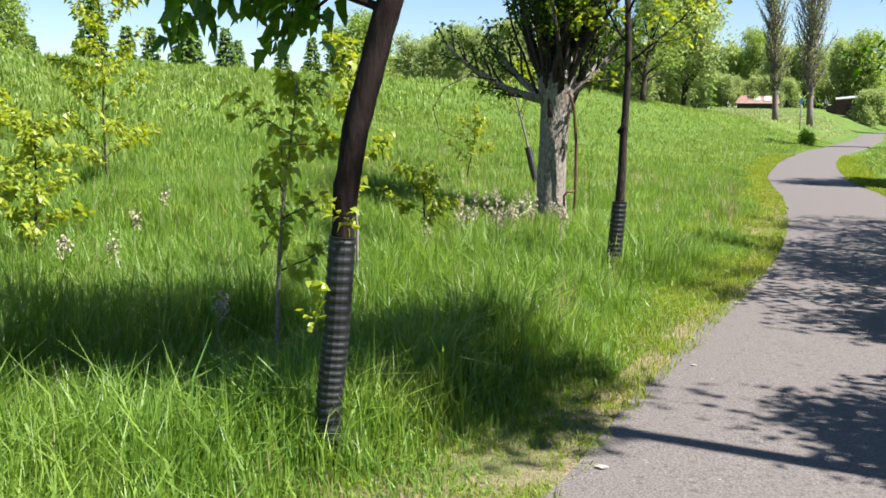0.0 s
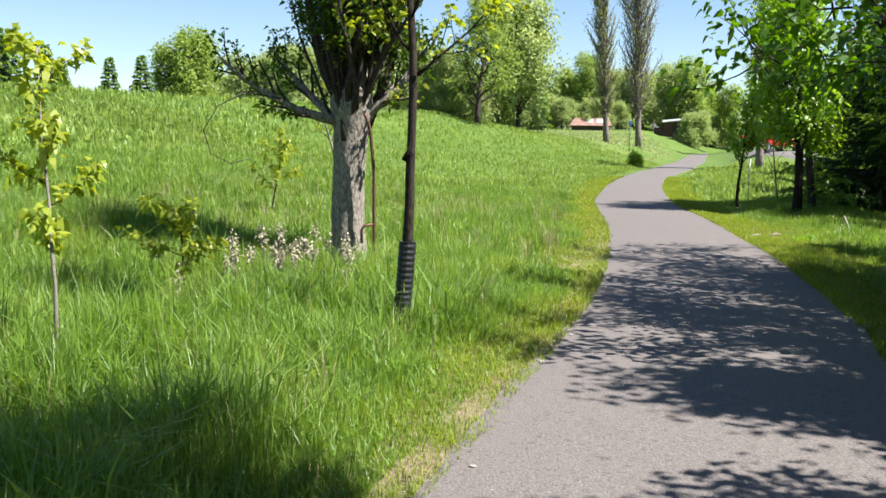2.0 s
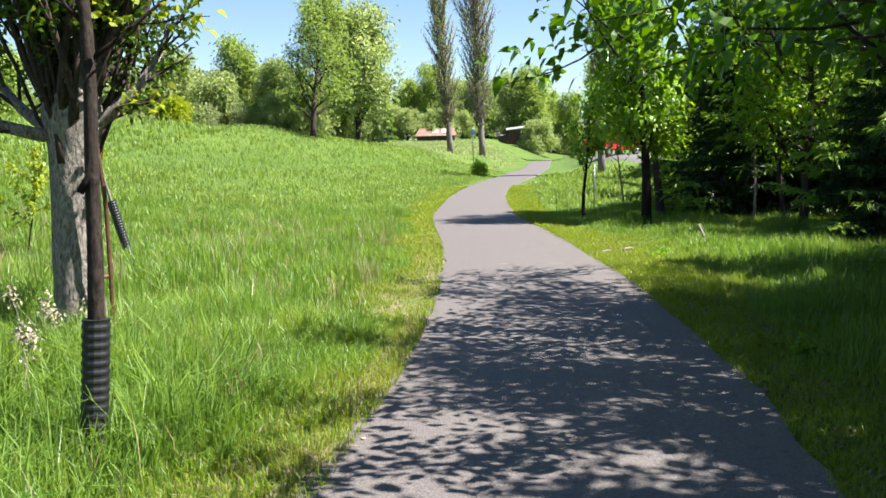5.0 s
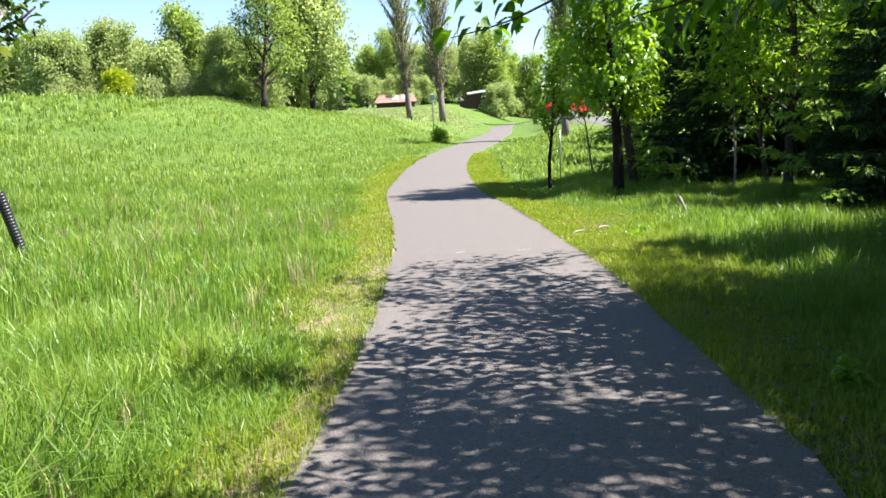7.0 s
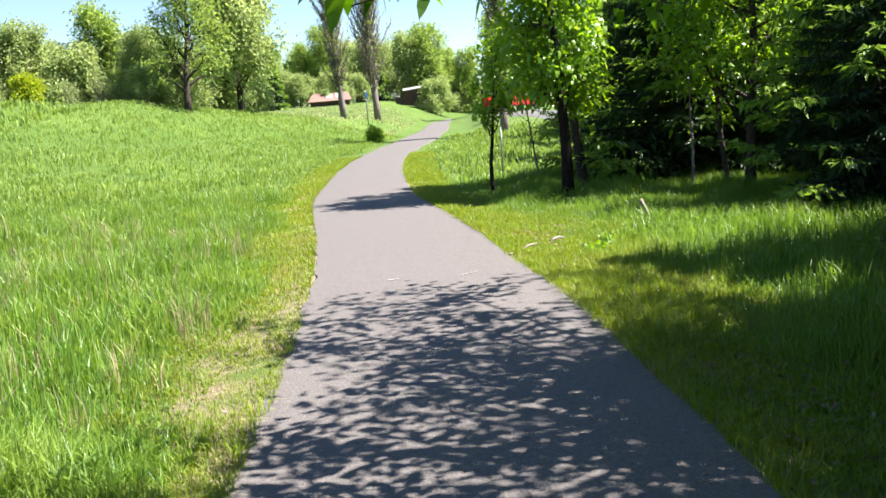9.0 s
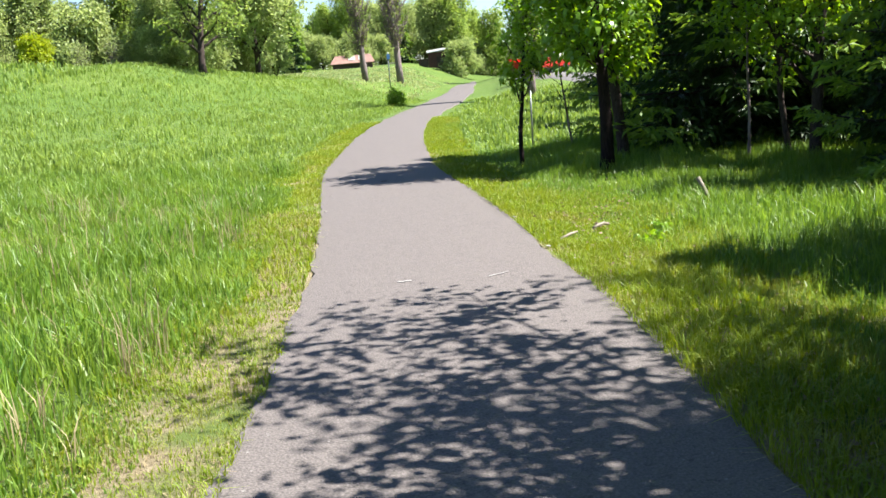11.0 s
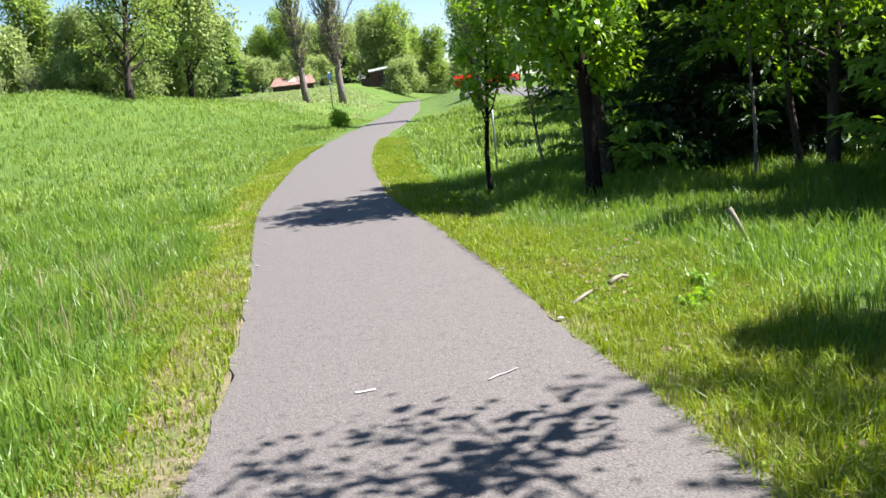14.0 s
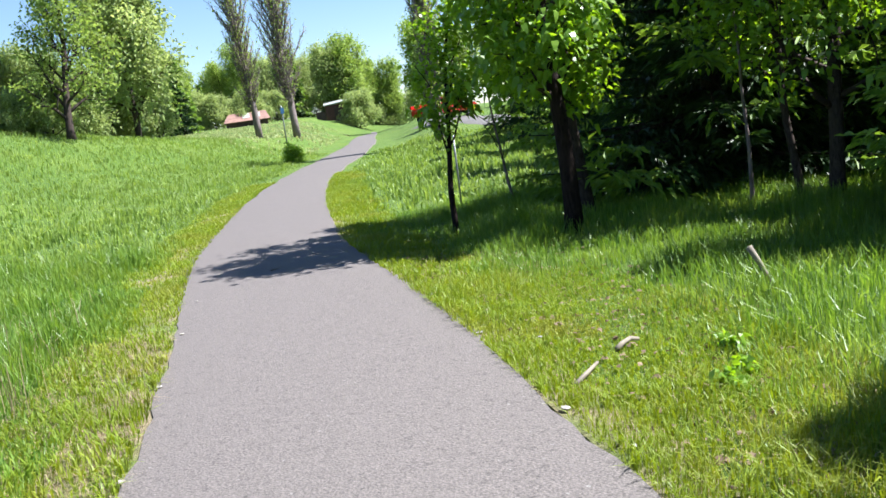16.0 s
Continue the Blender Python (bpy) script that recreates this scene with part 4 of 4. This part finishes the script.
grove(98, 12, (-24, -5), (78, 95), (bare, bare, shrub), (0.8, 1.1))
grove(99, 10, (27, 46), (90, 140), (far_b, far_a, far_fir), (0.8, 1.1))
grove(100, 8, (-75, -28), (60, 110), (far_a, far_b), (0.8, 1.1))
grove(101, 9, (60, 120), (45, 80), (far_b, far_a), (0.8, 1.1))
grove(103, 16, (10.5, 28), (140, 160), (shrub,), (1.1, 1.6))
grove(102, 7, (150, 215), (40, 70), (far_b, far_a), (0.8, 1.0))


def poplar(seed, x, y, height, width, lean, label):
    """A columnar poplar, half bare: a bundle of steep twigs."""
    r = np.random.default_rng(seed)
    ob = thing("poplar", (x, y, land_at(x, y)), label, "tree", "poplars in the meadow")
    trunk = line_from(r, (0, 0, -0.2), (lean, 0, 1), height, 14, 0.012, 0.0)
    link_mesh("trunk", mesh_of("trunk", *tube(trunk, np.linspace(0.24, 0.03, 15), 10, 0.08, r)), BARK_POPLAR, ob)
    limbs = limbs_of(r, trunk, 0.2, 190, 0.10, 0.97, width * 3.4, 30, 0.05, 0.11, 6, 0.30, 0.3, shape=lambda f: 0.55 + 0.75 * math.sin(min(1, f * 1.25) * 2.4))
    twigs = []
    for p, q in limbs:
        twigs += limbs_of(r, p, 0.08, 15, 0.05, 1.0, width * 1.1, 26, 0.08, 0.12, 3, 0.45, 0.5)
    link_mesh("branchwork", mesh_of("branchwork", *wood(limbs, 4)), BARK_POPLAR, ob)
    link_mesh("twigwork", mesh_of("twigwork", *wood(twigs, 3)), BARK_POPLAR, ob, "grey-purple bare twigs")
    link_mesh("leaves", mesh_of("leaves", *leaves_along(r, twigs, 2, 0.15, 0.10, 0.08, False)), LEAF_WOOD, ob, smooth=False)


poplar(111, 26.1, 75.1, 18.6, 0.62, -0.045, "tall narrow poplar with half-bare twigs")
poplar(112, 27.1, 70.5, 20.0, 0.90, -0.03, "tall broad poplar of grey bare twigs")
poplar(113, 26.9, 51.2, 12.5, 0.45, -0.03, "thin half-bare poplar behind the young tree")


def box(bm, low, high, bevel=0.0):
    """A bevelled block between two corners."""
    made = bmesh.ops.create_cube(bm, size=1)["verts"]
    for v in made:
        v.co = Vector([a + (b - a) * (c + 0.5) for a, b, c in zip(low, high, v.co)])
    if bevel:
        edges = list({e for v in made for e in v.link_edges})
        bmesh.ops.bevel(bm, geom=edges, offset=bevel, segments=2, affect="EDGES")
    return bm


def block(low, high, bevel=0.0):
    return box(bmesh.new(), low, high, bevel)


def slab(points, thickness):
    """A flat polygon given some thickness along its normal."""
    bm = bmesh.new()
    face = bm.faces.new([bm.verts.new(p) for p in points])
    made = bmesh.ops.extrude_face_region(bm, geom=[face])
    face.normal_update()
    bmesh.ops.translate(bm, verts=[g for g in made["geom"] if isinstance(g, bmesh.types.BMVert)], vec=-face.normal * thickness)
    bmesh.ops.recalc_face_normals(bm, faces=bm.faces)
    return bm


def cabin():
    x, y = 44.6, 136.0
    ob = thing("cabin", (x, y, land_at(x, y) - 0.8), "low brown cabin with skylights in its roof", "house", turn=-18, size=0.78)
    part("wall", block((-3.5, -2.2, 0), (3.5, 2.2, 1.9)), BROWN_WALL, ob)
    roof = part("roof", slab([(-3.9, -2.7, 1.75), (3.9, -2.7, 1.75), (3.3, 0, 3.2), (-3.0, 0, 3.2)], 0.14), ROOF, ob, "weathered red-brown roof")
    part("roof", slab([(-3.0, 0, 3.2), (3.3, 0, 3.2), (3.9, 2.7, 1.75), (-3.9, 2.7, 1.75)], 0.14), ROOF, ob)
    part("gable", slab([(-3.5, -2.2, 1.9), (-3.5, 2.2, 1.9), (-3.2, 0, 3.1)], 0.1), BROWN_WALL, ob)
    part("gable", slab([(3.5, 2.2, 1.9), (3.5, -2.2, 1.9), (3.3, 0, 3.1)], 0.1), BROWN_WALL, ob)
    for a in (-0.7, 1.1):
        part("skylight", slab([(a, -1.9, 2.30), (a + 1.2, -1.9, 2.30), (a + 1.2, -0.5, 3.05), (a, -0.5, 3.05)], 0.12), PALE_ROOF, roof, "bright white skylight")


def shed():
    x, y = 59.0, 139.0
    ob = thing("shed", (x, y, land_at(x, y) - 0.1), "small dark red shed with a pale roof", "shed", turn=-22)
    part("wall", block((-1.7, -1.3, 0), (1.7, 1.3, 2.4), 0.02), RED_WALL, ob)
    part("roof", slab([(-1.9, -1.55, 2.35), (1.9, -1.55, 2.75), (1.9, 1.55, 3.1), (-1.9, 1.55, 2.7)], 0.1), PALE_ROOF, ob, "pale sunlit metal roof")
    part("lean_to", block((-3.1, -1.1, 0), (-1.72, 1.1, 1.6), 0.02), BROWN_WALL, ob)
    door = part("door", block((-0.5, -1.36, 0.1), (0.4, -1.31, 2.05)), BROWN_WALL, ob)
    part("handle", block((0.25, -1.40, 1.0), (0.32, -1.36, 1.15)), STEEL, door)


def pickup():
    """The red pickup parked beyond the trees."""
    x, y = 37.6, 69.5
    ob = thing("pickup", (x, y, land_at(x, y) + 0.03), "red pickup parked on the gravel road", "car", turn=-68)
    part("body", block((-0.9, -2.6, 0.45), (0.9, 2.6, 1.0), 0.1), RED_PAINT, ob)
    part("cab", block((-0.82, -0.6, 1.0), (0.82, 1.1, 1.72), 0.14), RED_PAINT, ob)
    part("bed_side", block((-0.9, -2.6, 1.0), (-0.8, -0.62, 1.22), 0.02), RED_PAINT, ob)
    part("bed_side", block((0.8, -2.6, 1.0), (0.9, -0.62, 1.22), 0.02), RED_PAINT, ob)
    for low, high in (((-0.835, -0.3, 1.2), (-0.80, 0.85, 1.6)), ((0.80, -0.3, 1.2), (0.835, 0.85, 1.6)), ((-0.65, 1.07, 1.15), (0.65, 1.12, 1.62))):
        part("window", block(low, high, 0.01), GLASS_DARK, ob)
    part("bumper", block((-0.9, 2.58, 0.42), (0.9, 2.70, 0.62), 0.03), STEEL, ob)
    for a in (-0.68, 0.68):
        part("headlight", block((a - 0.13, 2.57, 0.75), (a + 0.13, 2.63, 0.9), 0.02), PALE_ROOF, ob)
    for a in (-0.82, 0.82):
        for b in (-1.65, 1.65):
            wheel = bmesh.new()
            bmesh.ops.create_cone(wheel, cap_ends=True, segments=24, radius1=0.38, radius2=0.38, depth=0.24, matrix=pose(a, b, 0.38, 0, 90))
            bmesh.ops.bevel(wheel, geom=[e for e in wheel.edges if len(e.link_faces) == 2 and e.calc_face_angle(0) > 1], offset=0.04, segments=2, affect="EDGES")
            tyre = part("wheel", wheel, RUBBER, ob)
            hub = bmesh.new()
            bmesh.ops.create_cone(hub, cap_ends=True, segments=16, radius1=0.2, radius2=0.17, depth=0.27, matrix=pose(a, b, 0.38, 0, 90))
            part("rim", hub, STEEL, tyre)


def gravel_road():
    line = smooth_line(((17, -20), (20, 5), (27.5, 32), (33, 52), (38.5, 71), (41, 78)), 1.5)
    way = unit(np.gradient(line, axis=0))
    left = np.stack([-way[:, 1], way[:, 0]], 1)
    lat = np.array((2.0, 1.7, 0.6, -0.6, -1.7, -2.0))
    xy = line[:, None] + left[:, None] * lat[None, :, None]
    z = land(xy[..., 0], xy[..., 1]) + np.array((-0.1, 0.05, 0.10, 0.10, 0.05, -0.1))
    n, k = len(line), len(lat)
    i = (np.arange(n - 1)[:, None] * k + np.arange(k - 1)[None]).ravel()
    tris = np.concatenate([np.stack([i, i + k + 1, i + 1], 1), np.stack([i, i + k, i + k + 1], 1)])
    verts = np.concatenate([xy, z[..., None]], -1).reshape(-1, 3)
    tagged(link_mesh("road", mesh_of("road", verts, tris), GRAVEL), "pale gravel road behind the spruces", "road", kind="structure")


def post(name, x, y, height, radius, mat, label, category, tilt=0.0):
    ob = thing(name, (x, y, land_at(x, y)), label, category)
    link_mesh("pole", mesh_of("pole", *tube([(0, 0, -0.1), (tilt * 0.5, 0, height / 2), (tilt, 0, height)], (radius, radius, radius * 0.9), 8)), mat, ob)
    return ob


def stick(x, y, points, radius, label):
    """A piece of bleached dead wood."""
    r = np.random.default_rng(int(x * 100))
    z = land_at(x, y)
    ob = tagged(link_mesh("stick", mesh_of("stick", *tube(np.array(points), np.linspace(radius, radius * 0.55, len(points)), 8, 0.12, r)), DEADWOOD), label, "stick")
    ob.matrix_world = pose(x, y, z)


cabin()
shed()
pickup()
gravel_road()
sign = post("trail_marker", 25.2, 67.4, 2.3, 0.04, STEEL, "thin post with a small blue sign by the poplars", "sign")
part("plate", block((-0.12, -0.06, 1.85), (0.12, -0.04, 2.2), 0.008), BLUE_SIGN, sign, "blue rectangular sign plate")
post("stake", 13.6, 26.5, 1.25, 0.018, STEEL, "thin grey stake in the grass", "stake", 0.02)
stick(10.85, 17.3, [(-0.05, 0.05, 0.36), (-0.01, 0.0, 0.24), (0.02, -0.05, 0.12), (0.05, -0.1, -0.03)], 0.026, "bleached broken stick standing in tall grass")
stick(9.22, 16.91, [(-0.10, -0.03, 0.03), (-0.03, 0.0, 0.05), (0.06, 0.03, 0.055), (0.12, 0.02, 0.04)], 0.022, "chunk of pale split wood on the verge")
stick(8.63, 16.5, [(-0.16, -0.06, 0.02), (0.0, 0.02, 0.045), (0.17, 0.16, 0.03)], 0.016, "dry twig lying on the verge")


def dead_trunk(seed, x, y, height, lean, radius=0.035):
    """Thin bare stem with dead twigs beneath the spruces."""
    r = np.random.default_rng(seed)
    ob = thing("bare_sapling", (x, y, land_at(x, y)), "thin pale bare sapling among the spruces", "sapling")
    trunk = line_from(r, (0, 0, -0.05), (lean, 0.0, 1), height, 9, 0.05, 0.03)
    link_mesh("stem", mesh_of("stem", *tube(trunk, np.linspace(radius, 0.008, 10), 7, 0.05, r)), BARK_POPLAR, ob)
    arms = limbs_of(r, trunk, radius, 10, 0.3, 1.0, 0.9, 50, 0.12, 0.03, 5, 0.4, 0.3)
    link_mesh("twigwork", mesh_of("twigwork", *wood(arms, 4)), BARK_TWIG, ob)


dead_trunk(121, 13.6, 24.8, 2.3, -0.12, 0.028)
dead_trunk(123, 14.3, 20.6, 3.4, 0.1, 0.03)


# ---- small things on and beside the path ----
def pebble(seed, x, y, size, label):
    r = np.random.default_rng(seed)
    bm = bmesh.new()
    bmesh.ops.create_icosphere(bm, subdivisions=2, radius=size)
    for v in bm.verts:
        v.co = Vector((v.co.x * 1.3, v.co.y, v.co.z * 0.3)) * (1 + 0.22 * r.uniform(-1, 1))
    ob = part("stone", bm, WHITE_STONE)
    ob.matrix_world = pose(x, y, float(rise_of(y)) + 0.028 + size * 0.15, 0, 0, r.uniform(0, 360))
    tagged(ob, label, "stone", "white stones along the path's edge")


for i, (x, y, size) in enumerate(((0.71, 3.99, 0.05), (1.58, 5.75, 0.032), (2.48, 7.81, 0.038), (2.96, 8.68, 0.03), (6.15, 16.97, 0.04), (6.7, 18.64, 0.04), (7.24, 20.25, 0.04),
                                  (7.75, 21.74, 0.035), (8.16, 16.1, 0.045), (8.73, 17.87, 0.045), (8.05, 15.46, 0.035), (9.22, 19.47, 0.04), (8.9, 17.38, 0.035), (2.31, 6.28, 0.012), (4.27, 12.42, 0.03))):
    pebble(200 + i, x, y, 0.46 * size, "small white stone at the asphalt's edge")


def mark(x, y, points, width):
    """A worn dab of white paint on the asphalt."""
    bm = bmesh.new()
    line = np.array(points)
    way = unit(np.gradient(line, axis=0))
    side = np.stack([-way[:, 1], way[:, 0]], 1)
    r = np.random.default_rng(int(100 * x))
    half = width / 2 * r.uniform(0.5, 1.1, (len(line), 1))
    a = [bm.verts.new((*p, 0)) for p in line + side * half]
    b = [bm.verts.new((*p, 0)) for p in line - side * half]
    for i in range(len(line) - 1):
        bm.faces.new((a[i], b[i], b[i + 1], a[i + 1]))
    ob = part("paint_mark", bm, WHITE_PAINT)
    ob.matrix_world = pose(x, y, float(rise_of(y)) + 0.0405)
    tagged(ob, "worn white paint dab on the asphalt", "paint mark", "paint dabs on the path")


mark(6.57, 15.61, [(-0.05, 0.02), (-0.01, 0.0), (0.03, 0.0), (0.06, -0.01)], 0.035)
mark(7.27, 15.31, [(-0.11, -0.02), (-0.04, 0.01), (0.04, 0.02), (0.11, 0.05)], 0.02)


def dry_weed(seed, x, y, height):
    """A dead flower stalk with a fluffy pale head."""
    r = np.random.default_rng(seed)
    ob = thing("dry_weed", (x, y, land_at(x, y)), "dead pale flower stalk with fluffy seed head", "weed", "dry weeds in the grass")
    stem = line_from(r, (0, 0, -0.03), (r.normal(0, 0.12), r.normal(0, 0.12), 1), height, 5, 0.05, 0.0)
    link_mesh("stalk", mesh_of("stalk", *tube(stem, np.linspace(0.005, 0.003, 6), 5)), DEADWOOD, ob)
    n = 60
    base = stem[-1] + r.normal(0, 1, (n, 3)) * (0.022, 0.022, 0.045)
    link_mesh("seed_head", mesh_of("seed_head", *leaf_array(base, r.normal(0, 1, (n, 3)), np.full(n, 0.035), np.full(n, 0.02), r)), SEED, ob, smooth=False)


weeds = np.random.default_rng(77)
for i in range(34):
    near = weeds.uniform(0, 1) < 0.85
    dry_weed(300 + i, *(weeds.normal((0.75, 10.6), (0.55, 0.55)) if near else weeds.normal((-2.6, 7.5), (1.2, 1.6))), weeds.uniform(0.4, 0.62))


def twig_on_path(x, y, turn):
    r = np.random.default_rng(int(x * 50))
    p = line_from(r, (0, 0, 0), (1, 0, 0), 0.14, 4, 0.12, 0)
    p[:, 2] = 0.006
    ob = tagged(link_mesh("twig", mesh_of("twig", *tube(p, np.linspace(0.005, 0.003, 5), 6)), BARK_TWIG), "short dark twig lying on the asphalt", "twig")
    ob.matrix_world = pose(x, y, float(rise_of(y)) + 0.036, 0, 0, turn)


twig_on_path(8.85, 22.7, 10)


def leafy_weed(seed, x, y, height):
    """A low broad-leaved weed on the verge."""
    r = np.random.default_rng(seed)
    ob = thing("leafy_weed", (x, y, land_at(x, y)), "low broad-leaved green weed on the verge", "weed", "leafy weeds on the verge")
    stems = [(line_from(r, (0, 0, 0), (r.normal(0, 0.5), r.normal(0, 0.5), 1), height * r.uniform(0.6, 1.1), 4, 0.1, 0.0), np.linspace(0.004, 0.002, 5)) for _ in range(7)]
    link_mesh("stalk", mesh_of("stalk", *wood(stems, 5)), LEAF_BIRCH, ob)
    link_mesh("leaves", mesh_of("leaves", *leaves_along(r, stems, 14, 0.085, 0.04, 0.02, True, 0.1, 0.4, 0.3)), LEAF_BIRCH, ob, smooth=False)


for i, (x, y, height) in enumerate(((9.05, 15.85, 0.22), (9.25, 16.0, 0.2), (9.6, 16.4, 0.24), (6.6, 9.6, 0.3), (2.1, 12.6, 0.35), (4.1, 15.4, 0.3))):
    leafy_weed(400 + i, x, y, 0.6 * height)
